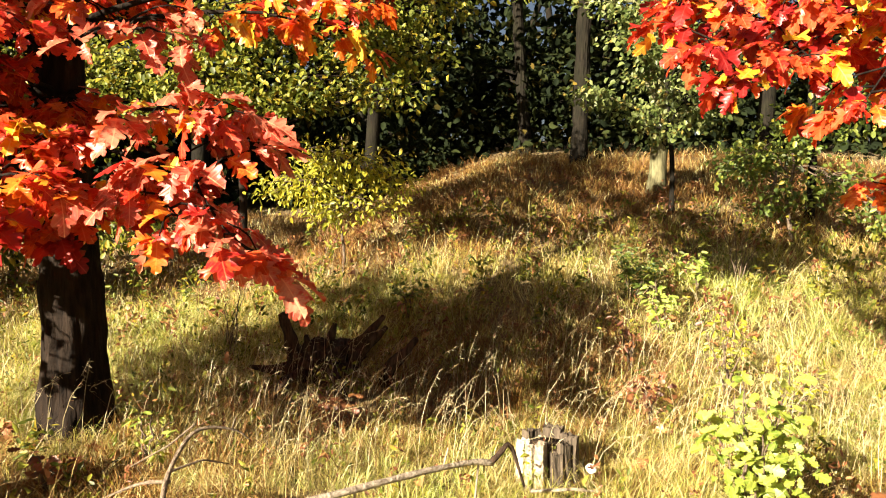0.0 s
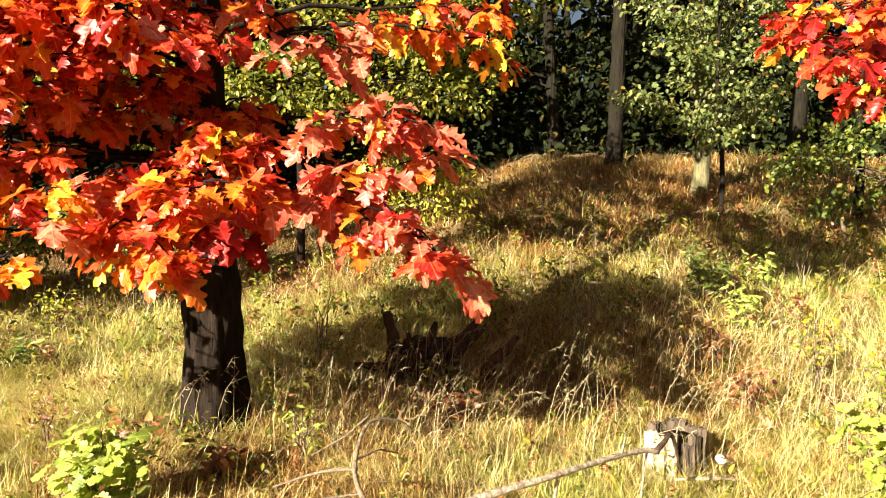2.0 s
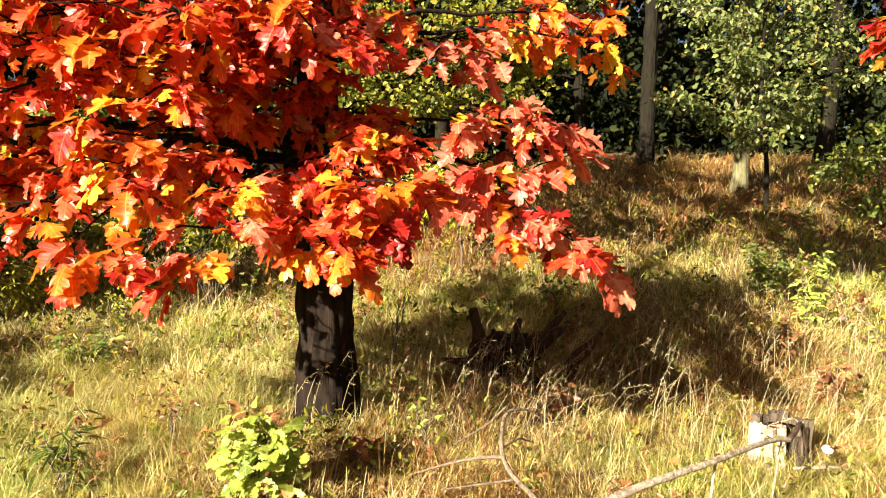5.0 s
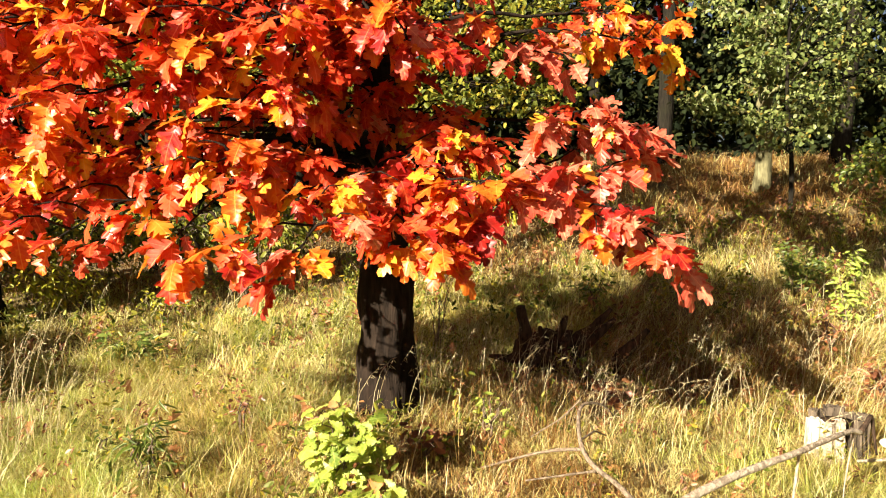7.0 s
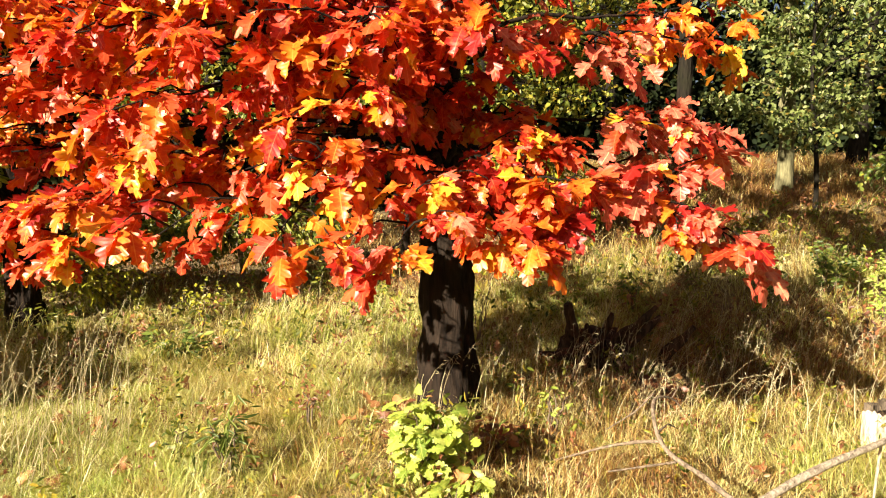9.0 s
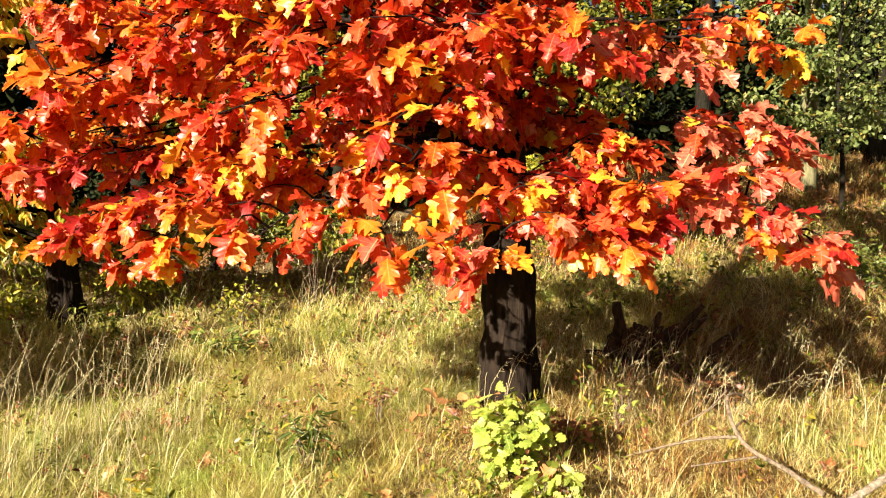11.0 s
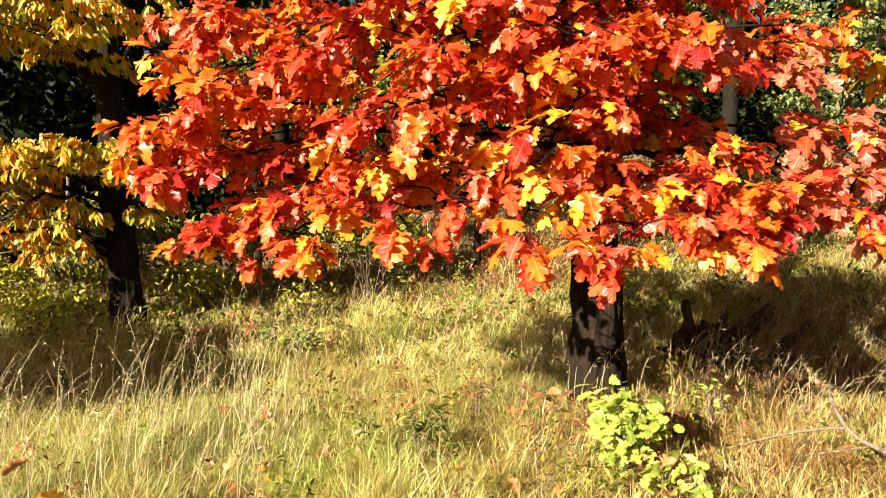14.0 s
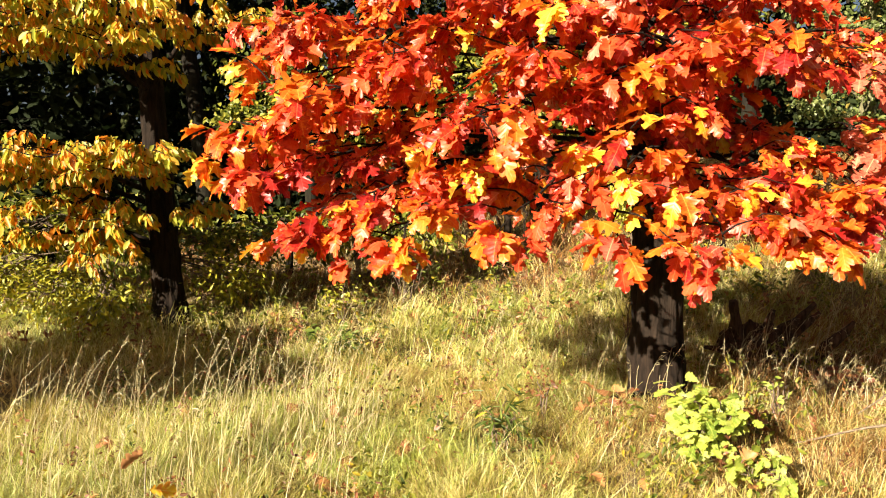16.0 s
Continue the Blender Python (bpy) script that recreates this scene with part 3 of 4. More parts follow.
            out = unit(along * r.uniform(0.3, 0.9) + side * r.uniform(0.5, 1.1) + np.array([0, 0, r.normal(-0.05, flat)]))
            e = p + out * reach * r.uniform(0.45, 1.25) * (1.15 - 0.4 * s)
            e[2] = max(e[2], min(path[-1][2], p[2]) - 0.1)
            tp = arc(p, e, 0.03, 5, 0.008)
            wood.add(*tube(tp, np.linspace(0.006, 0.0025, 5), 5))
            self.cluster(e, out, per, size, tones, droop)
            self.cluster(tp[2], out, per // 2, size, tones, droop)
        self.cluster(path[-1], along, per + 2, size, tones, droop)


def oak_tree(name, label, x, y, crown, trunk, near, origin):
    """Puts a red oak together: trunk, limbs, the leaves that hang nearest as pieces, the rest joined."""
    oak = thing(name, label, "tree", at=origin)
    piece("trunk", trunk, oak, "dark furrowed oak bark")
    boughs = [piece("bough", b.mesh("bough", [OAK_BARK], True, origin), oak) for b in crown.boughs]
    p, r, s, t = crown.leaves.done()
    order = np.argsort(near(p))
    first, rest = order[:300], order[300:]
    low, high = rest[p[rest, 2] < 2.85], rest[p[rest, 2] >= 2.85]
    piece("crown", joined_leaves("crown", OAK_LEAVES, p[low], r[low], s[low], t[low], OAK_ALL, origin, True), oak, "red, orange and yellow lobed autumn leaves", kind="stuff")
    if len(high):
        piece("treetop", joined_leaves("treetop", ROUND_LEAVES, p[high], r[high], s[high], t[high], OAK_ALL, origin, True), oak, "red and orange leaves of the treetop", kind="stuff")
    stock = {}
    for k in first:
        key = (int(k) % len(OAK_LEAVES), int(t[k]))
        if key not in stock:
            stock[key] = mesh_of("leaf", *OAK_LEAVES[key[0]], [OAK_ONE[key[1]]], smooth=True, uv=OAK_LEAVES[key[0]][0][:, :2])
        ob = piece("leaf", stock[key], boughs[crown.owner[k]])
        m = Matrix.Identity(4)
        for a in range(3):
            for b in range(3):
                m[a][b] = r[k][a][b] * s[k]
            m[a][3] = p[k][a] - origin[a]
        ob.matrix_local = m
    return oak


MAIN = (-2.03, 3.71)


def on_trunk(z):
    return (MAIN[0] - 0.04 * (z - 0.2), MAIN[1] + 0.05 * (z - 0.2), z)


RD, OR, YE, PK = (0.6, 0.2, 0.03, 0.07, 0.1), (0.54, 0.34, 0.05, 0.02, 0.05), (0.22, 0.5, 0.25, 0.01, 0.02), (0.2, 0.03, 0.02, 0.05, 0.7)
# extra dark red, which puts shade into a bough's leaf colours
CR = (0.48, 0.08, 0.14, 0.3, 0.0)
c = Crown(11)
# low tier, towards the open meadow and to both sides
c.bough(on_trunk(1.75), (-0.74, 2.6, 1.16), 0.18, 0.03, 13, 0.36, size=0.15, per=6, tones=PK, bare=0.55, flat=0.6)
c.bough(on_trunk(1.65), (-0.92, 2.85, 1.68), 0.12, 0.022, 9, 0.28, per=6, tones=PK, bare=0.65)
c.bough(on_trunk(1.6), (-1.0, 2.62, 1.28), 0.15, 0.022, 8, 0.28, per=6, tones=PK, bare=0.65)
c.bough(on_trunk(1.55), (-1.6, 2.4, 1.3), 0.2, 0.025, 10, 0.3, tones=RD)
c.bough(on_trunk(1.5), (-1.85, 2.3, 1.2), 0.25, 0.025, 11, 0.36, tones=OR)
c.bough(on_trunk(1.45), (-2.25, 2.2, 1.18), 0.25, 0.025, 12, 0.38, per=7, tones=OR)
c.bough(on_trunk(1.5), (-2.75, 2.25, 1.22), 0.22, 0.025, 11, 0.42, per=6, tones=OR)
c.bough(on_trunk(1.55), (-3.25, 2.35, 1.22), 0.22, 0.028, 11, 0.42, per=6, tones=RD)
c.bough(on_trunk(1.6), (-3.75, 2.5, 1.18), 0.25, 0.03, 14, 0.42, tones=OR)
c.bough(on_trunk(1.65), (-4.2, 2.65, 1.25), 0.2, 0.03, 14, 0.42, tones=RD)
c.bough(on_trunk(1.7), (-4.55, 2.95, 1.5), 0.15, 0.03, 14, 0.42, tones=RD)
c.bough(on_trunk(1.75), (-4.4, 3.3, 1.7), 0.08, 0.025, 12, 0.4, tones=YE)
c.bough(on_trunk(1.6), (-2.9, 2.8, 1.5), 0.1, 0.02, 6, 0.36, per=4, tones=OR)
# much dark red here: shade by the trunk goes into the leaf tones
c.bough(on_trunk(1.5), (-1.6, 2.85, 1.22), 0.1, 0.02, 8, 0.24, per=6, tones=(0.5, 0.1, 0.02, 0.38, 0.0))
c.bough(on_trunk(1.5), (-2.0, 2.8, 1.35), 0.1, 0.02, 8, 0.26, per=6, tones=RD)
c.bough(on_trunk(1.9), (-2.05, 3.0, 1.85), 0.06, 0.018, 9, 0.26, per=7, tones=(0.55, 0.15, 0.05, 0.25, 0.0), bare=0.4)
c.bough(on_trunk(1.8), (-2.4, 2.95, 1.75), 0.06, 0.018, 7, 0.28, per=4, tones=RD, bare=0.4)
c.bough(on_trunk(1.85), (-1.7, 3.1, 1.75), 0.06, 0.018, 8, 0.24, per=6, tones=RD, bare=0.4)
# between the tiers
for tip, tone in (((-4.5, 2.75, 1.72), OR), ((-4.2, 2.6, 1.86), OR), ((-4.75, 3.0, 1.62), YE), ((-4.45, 2.85, 1.98), YE), ((-3.4, 2.3, 1.72), OR), ((-2.5, 2.3, 1.74), RD), ((-2.1, 2.6, 2.2), RD), ((-2.3, 2.75, 1.98), CR), ((-1.75, 2.75, 2.4), RD), ((-2.75, 2.45, 1.88), RD), ((-3.1, 2.5, 1.98), OR), ((-2.65, 2.35, 1.5), OR), ((-3.6, 2.4, 2.35), RD), ((-3.0, 2.4, 2.25), RD)):
    c.bough(on_trunk(tip[2] + 0.2), tip, 0.14, 0.022, 10, 0.34, per=7, tones=tone)
# second tier
c.bough(on_trunk(2.2), (-0.5, 3.45, 2.2), 0.1, 0.028, 11, 0.28, per=6, tones=YE, bare=0.5)
c.bough(on_trunk(2.3), (-0.4, 4.15, 2.5), 0.1, 0.028, 8, 0.32, per=5, tones=RD, bare=0.6)
c.bough(on_trunk(2.1), (-1.25, 2.9, 2.05), 0.12, 0.025, 7, 0.34, per=4, tones=PK)
c.bough(on_trunk(2.1), (-1.85, 2.45, 2.0), 0.15, 0.025, 10, 0.36, per=7, tones=RD)
c.bough(on_trunk(2.1), (-2.45, 2.35, 2.05), 0.15, 0.025, 10, 0.42, per=5, tones=RD)
c.bough(on_trunk(2.15), (-3.15, 2.4, 2.05), 0.15, 0.028, 10, 0.44, per=6, tones=OR)
c.bough(on_trunk(2.2), (-3.75, 2.6, 2.08), 0.15, 0.028, 11, 0.42, per=7, tones=RD)
c.bough(on_trunk(2.25), (-4.3, 2.95, 2.2), 0.12, 0.028, 13, 0.4, tones=OR)
c.bough(on_trunk(2.3), (-4.5, 3.5, 2.35), 0.12, 0.028, 11, 0.4, tones=RD)
# third tier
c.bough(on_trunk(2.6), (-4.1, 2.8, 2.6), 0.15, 0.028, 9, 0.42, per=5, tones=OR)
c.bough(on_trunk(2.6), (-3.5, 2.5, 2.5), 0.15, 0.028, 8, 0.42, per=4, tones=RD)
c.bough(on_trunk(2.6), (-2.8, 2.3, 2.5), 0.15, 0.028, 7, 0.42, per=4, tones=OR)
c.bough(on_trunk(2.6), (-2.0, 2.35, 2.5), 0.15, 0.028, 8, 0.42, per=4, tones=RD)
# behind the trunk
c.bough(on_trunk(1.9), (-3.2, 4.6, 1.95), 0.15, 0.025, 10, 0.4, tones=RD)
c.bough(on_trunk(2.5), (-2.2, 5.0, 2.7), 0.15, 0.025, 10, 0.4, tones=RD)
# above the meadow's view, over the lowest tiers: boughs added to shade the bank
for tip in ((-0.1, 3.4, 2.85), (0.2, 3.9, 3.0), (-0.3, 3.0, 3.0), (0.4, 3.5, 3.2), (0.1, 4.4, 3.1), (0.1, 2.8, 3.3)):
    c.bough(on_trunk(tip[2] - 0.1), tip, 0.15, 0.03, 11, 0.45, tones=RD, bare=0.55)
# before the trunk
for tip in ((-2.35, 2.9, 2.3), (-2.0, 2.9, 2.5), (-2.6, 2.75, 2.5), (-2.15, 3.0, 2.15)):
    c.bough(on_trunk(tip[2]), tip, 0.08, 0.018, 8, 0.26, per=7, tones=CR, bare=0.4)
# unseen ring of boughs, added to break up the trunk's long shadow
for k in range(5):
    a = k * 2.4 + 0.4
    c.bough(on_trunk(2.95 + 0.07 * k), (MAIN[0] - 0.1 + 1.7 * math.cos(a), MAIN[1] + 0.5 + 1.3 * math.sin(a), 3.35 + 0.09 * k), 0.15, 0.03, 10, 0.45, tones=RD)
# the top of the tree, out of view, spread wide to shade the bank
for k in range(15):
    a = k * 2.4
    c.bough(on_trunk(3.3 + 0.1 * k), (MAIN[0] + 0.2 + (2.3 - 0.06 * k) * math.cos(a), MAIN[1] + 0.1 + (2.1 - 0.06 * k) * math.sin(a), 3.7 + 0.11 * k), 0.2, 0.03, 10, 0.5, tones=RD)
ORG = ground_at(*MAIN)
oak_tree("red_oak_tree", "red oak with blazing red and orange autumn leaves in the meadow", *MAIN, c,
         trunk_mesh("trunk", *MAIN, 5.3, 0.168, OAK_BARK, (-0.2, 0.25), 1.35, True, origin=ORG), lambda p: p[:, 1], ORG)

c = Crown(23)
R2 = (4.0, 5.3)
# overhanging boughs mostly in CR, so their shade is in the leaf colour
for z, tip, lift, tone in ((2.3, (1.25, 2.9, 1.85), 0.25, CR), (2.4, (1.65, 2.7, 1.75), 0.25, CR), (2.4, (2.1, 2.75, 1.72), 0.25, YE), (2.6, (1.6, 3.1, 2.25), 0.25, CR),
                           (2.6, (2.05, 3.0, 2.25), 0.2, CR), (2.6, (2.6, 3.0, 2.1), 0.2, CR), (1.5, (2.45, 3.4, 1.3), 0.15, OR), (2.8, (1.15, 3.5, 2.3), 0.15, CR), (2.5, (1.15, 3.2, 2.05), 0.2, CR)):
    c.bough((R2[0] - 0.05, R2[1], z), tip, lift, 0.025, 11, 0.34, per=8, tones=tone, bare=0.63)
ORG = ground_at(*R2)
oak_tree("red_oak_tree", "young red oak with overhanging red and yellow branches", *R2, c, trunk_mesh("trunk", *R2, 5.0, 0.12, OAK_BARK, (0.1, 0), 1.4, True, origin=ORG), lambda p: p[:, 1] + p[:, 0], ORG)


def leafy_tree(name, label, x, y, top, r0, wood, leaf, shapes, blobs, n, size, seed, lean=(0, 0), droop=0.4, group="", rough=False):
    """A tree whose leaves sit on twigs round the ends of its limbs. blobs: centre, radii of each limb's spray of leaves."""
    r = np.random.default_rng(seed)
    org = ground_at(x, y)
    tree = thing(name, label, "tree", group, org)
    piece("trunk", trunk_mesh("trunk", x, y, top, r0, wood, lean, 1.35, rough, origin=org), tree)
    lv = Leaves()
    share = np.array([b[3] * b[4] * b[5] for b in blobs]) ** 0.67
    share = share / share.sum()
    for (bx, by, bz, rx, ry, rz), sh in zip(blobs, share):
        cz = np.clip(bz - 0.5, org[2] + 0.8, top)
        q = (cz - org[2]) / (top - org[2])
        path = arc((x + lean[0] * q, y + lean[1] * q, cz), (bx, by, bz), 0.15, 8, 0.03)
        limb = Soup()
        limb.add(*tube(path, np.linspace(r0 * 0.28, 0.01, 8), 6))
        for _ in range(max(4, int(n * sh / 26))):
            u = unit(r.normal(0, 1, 3)) * r.uniform(0.25, 1) ** 0.5
            e = np.array([bx, by, bz]) + u * (rx, ry, rz)
            s0 = path[int(r.integers(3, 8))]
            limb.add(*tube(arc(s0, e, 0.05, 4, 0.02), np.linspace(0.01, 0.003, 4), 3))
            for _ in range(26):
                g = r.uniform(0, 1)
                p = e + (s0 - e) * 0.35 * g + r.normal(0, 0.11, 3) * (1, 1, 0.7)
                ax = unit(u + r.normal(0, 0.8, 3) + np.array([0, 0, -droop]))
                lv.add(p, ax, np.array([-0.3, -0.3, 0.8]) + r.normal(0, 0.5, 3), size * r.uniform(0.6, 1.25), 0)
        piece("limb", limb.mesh("limb", [wood], True, org), tree)
    piece("crown", joined_leaves("crown", shapes, *lv.done(), [leaf], org), tree, kind="stuff")
    return tree


# golden tree at the meadow's edge
def spray_tree(name, label, x, y, top, r0, wood, leaf, shapes, limbs, size, seed, lean=(0, 0)):
    """A tree of level limbs whose side twigs carry rows of hanging leaves. limbs: root height, tip, twigs, reach."""
    r = np.random.default_rng(seed)
    org = ground_at(x, y)
    tree = thing(name, label, "tree", at=org)
    piece("trunk", trunk_mesh("trunk", x, y, top, r0, wood, lean, 1.4, True, origin=org), tree)
    lv = Leaves()
    for z, tip, twigs, reach in limbs:
        q = (z - org[2]) / (top - org[2])
        path = arc((x + lean[0] * q, y + lean[1] * q, z), tip, 0.22, 12, 0.02)
        limb = Soup()
        limb.add(*tube(path, np.linspace(r0 * 0.22, 0.006, 12), 7))
        along = unit(path[-1] - path[0])
        for k in range(twigs):
            s = (0.3 + 0.7 * (k + r.uniform(0, 1)) / twigs) * 10.99
            p = path[int(s)] + (path[int(s) + 1] - path[int(s)]) * (s - int(s))
            side = unit(np.cross(along, (0, 0, 1))) * (1 if k % 2 else -1)
            e = p + unit(along * r.uniform(0.3, 1.0) + side * r.uniform(0.4, 1.1) + np.array([0, 0, r.normal(-0.12, 0.14)])) * reach * r.uniform(0.5, 1.2)
            tw = arc(p, e, 0.05, 6, 0.012)
            limb.add(*tube(tw, np.linspace(0.007, 0.0025, 6), 4))
            for g in np.arange(0.12, 1.01, 0.06):
                i = min(int(g * 5), 4)
                b = tw[i] + (tw[i + 1] - tw[i]) * (g * 5 - i)
                for _ in range(2):
                    ax = unit(unit(e - p) * 0.35 + r.normal(0, 0.42, 3) * (1, 1, 0.5) + np.array([0, 0, -0.95]))
                    lv.add(b + r.normal(0, 0.015, 3), ax, np.array([-0.3, -0.8, 0.35]) + r.normal(0, 0.5, 3), size * r.uniform(0.6, 1.2), 0)
        piece("limb", limb.mesh("limb", [wood], True, org), tree)
    piece("crown", joined_leaves("crown", shapes, *lv.done(), [leaf], org), tree, kind="stuff")
    return tree


GOLD_LIMBS = [(2.3, (-6.5, 5.3, 2.75), 14, 0.6), (1.3, (-6.4, 5.3, 1.6), 14, 0.55), (2.7, (-7.6, 5.0, 3.2), 16, 0.6), (1.5, (-8.6, 5.2, 1.75), 14, 0.6), (2.6, (-8.9, 5.4, 3.0), 14, 0.6), (0.9, (-6.7, 5.6, 1.05), 10, 0.45),
              (2.5, (-5.35, 5.7, 3.0), 14, 0.6), (2.55, (-6.2, 5.0, 2.95), 16, 0.65), (2.6, (-7.2, 5.2, 2.95), 18, 0.65), (2.5, (-8.1, 5.8, 2.85), 16, 0.65), (2.9, (-6.7, 4.9, 3.45), 14, 0.6),
              (1.35, (-6.15, 5.4, 1.75), 13, 0.5), (1.4, (-6.9, 5.1, 1.72), 18, 0.6), (1.35, (-7.7, 5.3, 1.6), 18, 0.6), (1.2, (-8.2, 6.0, 1.55), 14, 0.6), (1.1, (-7.5, 5.7, 1.2), 14, 0.5),
              (0.75, (-7.55, 6.45, 0.92), 9, 0.45), (0.9, (-5.75, 6.0, 1.15), 8, 0.4), (0.8, (-8.0, 5.6, 0.8), 12, 0.5), (0.6, (-7.0, 5.9, 0.75), 9, 0.4)]
for k in range(5):
    GOLD_LIMBS.append((4.0 + 0.28 * k, (-6.5 + 1.7 * math.cos(2.4 * k), 6.9 + 1.3 * math.sin(2.4 * k), 4.5 + 0.27 * k), 10, 0.65))
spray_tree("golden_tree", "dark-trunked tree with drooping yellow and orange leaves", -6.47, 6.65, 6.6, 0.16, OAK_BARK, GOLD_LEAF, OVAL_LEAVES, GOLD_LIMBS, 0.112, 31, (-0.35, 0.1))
# stands out of view; its low sprays are set to shade the left grass
leafy_tree("golden_tree", "unseen yellow-leaved tree added for the shade it throws across the grass", -9.6, 1.6, 4.0, 0.1, OAK_BARK, GOLD_LEAF, OVAL_LEAVES,
           [(-9.2, 2.0, 2.0, 0.7, 0.6, 0.2), (-8.2, 1.7, 1.85, 0.5, 0.5, 0.2), (-9.8, 1.2, 2.0, 0.7, 0.5, 0.2), (-8.7, 2.7, 1.95, 0.6, 0.4, 0.2), (-10.3, 2.4, 2.2, 0.7, 0.5, 0.2), (-7.6, 1.9, 1.7, 0.3, 0.35, 0.15), (-10.9, 1.6, 2.3, 0.7, 0.5, 0.2)], 13000, 0.12, 33, droop=1.0)
# background trees that stand singly
def tiers(x, y, z0, z1, n, reach, seed):
    """Flat layered sprays of leaves round a trunk."""
    r = np.random.default_rng(seed)
    out = []
    for k in range(n):
        a, d = r.uniform(0, 2 * math.pi), reach * r.uniform(0.35, 1.0)
        out.append((x + d * math.cos(a), y - 0.4 + 0.7 * d * math.sin(a), z0 + (z1 - z0) * k / n, 0.42 * r.uniform(0.7, 1.3), 0.35, 0.09))
    return out


leafy_tree("tree", "lichen-pale trunk with light green oak leaves", 3.11, 10.0, 7.0, 0.125, PALE_BARK, PALE_LEAF, ROUND_LEAVES,
           tiers(2.95, 9.8, 2.3, 4.6, 22, 1.05, 5), 4600, 0.08, 41)
leafy_tree("tree", "slender young tree with light green leaves", 2.9, 8.7, 4.5, 0.034, SHADED_BARK, PALE_LEAF, ROUND_LEAVES,
           tiers(3.1, 8.8, 2.1, 4.4, 12, 0.75, 6), 2000, 0.07, 42, lean=(-0.1, 0.1))
leafy_tree("tree", "bushy green tree on the bank", 4.6, 8.6, 4.2, 0.06, SHADED_BARK, GREEN_LEAF, ROUND_LEAVES,
           [(4.2, 8.2, 1.9, 0.8, 0.6, 0.35), (4.9, 8.0, 2.4, 0.7, 0.6, 0.5), (3.7, 8.4, 1.7, 0.5, 0.4, 0.25), (5.2, 8.2, 3.2, 0.8, 0.7, 0.6)], 2400, 0.075, 43)
# its two highest sprays are unseen, added to dapple the slope with shade
leafy_tree("tree", "green-leaved tree behind the red oak", -2.6, 8.8, 6.5, 0.055, OAK_BARK, OLIVE_LEAF, ROUND_LEAVES,
           [(-1.3, 8.0, 2.7, 0.9, 0.6, 0.45), (-2.2, 8.0, 3.3, 1.0, 0.6, 0.5), (-3.3, 8.2, 2.9, 1.0, 0.7, 0.5), (-0.6, 8.3, 3.5, 0.8, 0.6, 0.5), (-1.6, 8.4, 4.3, 1.4, 0.8, 0.6), (-4.2, 8.6, 2.4, 1.0, 0.7, 0.6), (-2.9, 7.1, 4.9, 1.0, 0.8, 0.5), (-3.6, 7.8, 5.8, 1.2, 0.9, 0.6), (-2.6, 7.6, 2.6, 0.8, 0.5, 0.4), (-1.0, 7.7, 3.2, 0.7, 0.5, 0.4), (0.0, 7.9, 3.5, 0.7, 0.5, 0.3), (-0.3, 7.7, 2.9, 0.6, 0.4, 0.25), (-1.9, 7.5, 2.3, 0.6, 0.4, 0.25), (-0.5, 7.5, 2.45, 0.45, 0.35, 0.2)], 17000, 0.075, 44)
leafy_tree("bush", "yellow-green bush with narrow drooping leaves", -1.15, 7.7, 2.0, 0.02, TWIG_BARK, LIME_LEAF, OVAL_LEAVES,
           [(-1.1, 7.5, 1.7, 0.6, 0.4, 0.25), (-1.5, 7.5, 1.4, 0.5, 0.4, 0.25), (-0.6, 7.6, 1.5, 0.45, 0.35, 0.2), (-1.0, 7.4, 1.15, 0.5, 0.35, 0.2)], 2400, 0.07, 45, droop=0.6)
leafy_tree("tree", "green-leaved young tree at the wood's edge", -5.7, 9.0, 4.6, 0.05, SHADED_BARK, OLIVE_LEAF, ROUND_LEAVES,
           [(-6.0, 8.8, 3.1, 0.6, 0.4, 0.3), (-5.3, 8.8, 2.7, 0.6, 0.4, 0.3), (-6.3, 9.0, 2.5, 0.5, 0.4, 0.25), (-5.4, 8.9, 3.6, 0.6, 0.4, 0.3), (-4.7, 8.9, 3.1, 0.5, 0.4, 0.3)], 3000, 0.085, 39)
leafy_tree("bush", "yellow-green leafy bush under the golden tree", -7.3, 6.6, 1.0, 0.02, TWIG_BARK, LIME_LEAF, OVAL_LEAVES,
           [(-7.6, 6.4, 0.35, 0.6, 0.35, 0.3), (-8.4, 6.5, 0.45, 0.6, 0.4, 0.35), (-7.0, 6.3, 0.2, 0.4, 0.3, 0.22), (-5.8, 6.9, 0.45, 0.4, 0.3, 0.3)], 2600, 0.075, 38)
leafy_tree("bush", "green and yellow bushes at the wood's edge", -7.6, 7.6, 1.8, 0.04, TWIG_BARK, OLIVE_LEAF, OVAL_LEAVES,
           [(-7.4, 7.4, 0.9, 0.9, 0.5, 0.5), (-8.4, 7.3, 1.0, 0.8, 0.5, 0.5), (-6.4, 7.6, 0.8, 0.7, 0.5, 0.4)], 2600, 0.1, 46)
leafy_tree("bush", "green and yellow bushes at the wood's edge", -4.6, 8.0, 1.8, 0.04, TWIG_BARK, OLIVE_LEAF, OVAL_LEAVES,
           [(-4.8, 7.8, 0.9, 0.9, 0.5, 0.4), (-3.8, 7.9, 0.9, 0.7, 0.5, 0.4), (-5.6, 7.6, 0.9, 0.6, 0.5, 0.4)], 2300, 0.1, 47)

leafy_tree("bush", "green and yellow bushes at the wood's edge", -9.6, 7.6, 2.0, 0.04, TWIG_BARK, OLIVE_LEAF, OVAL_LEAVES,
           [(-9.4, 7.4, 0.9, 0.9, 0.5, 0.5), (-10.4, 7.3, 1.1, 0.8, 0.5, 0.6), (-11.6, 7.0, 1.2, 0.8, 0.5, 0.6)], 2600, 0.1, 48)
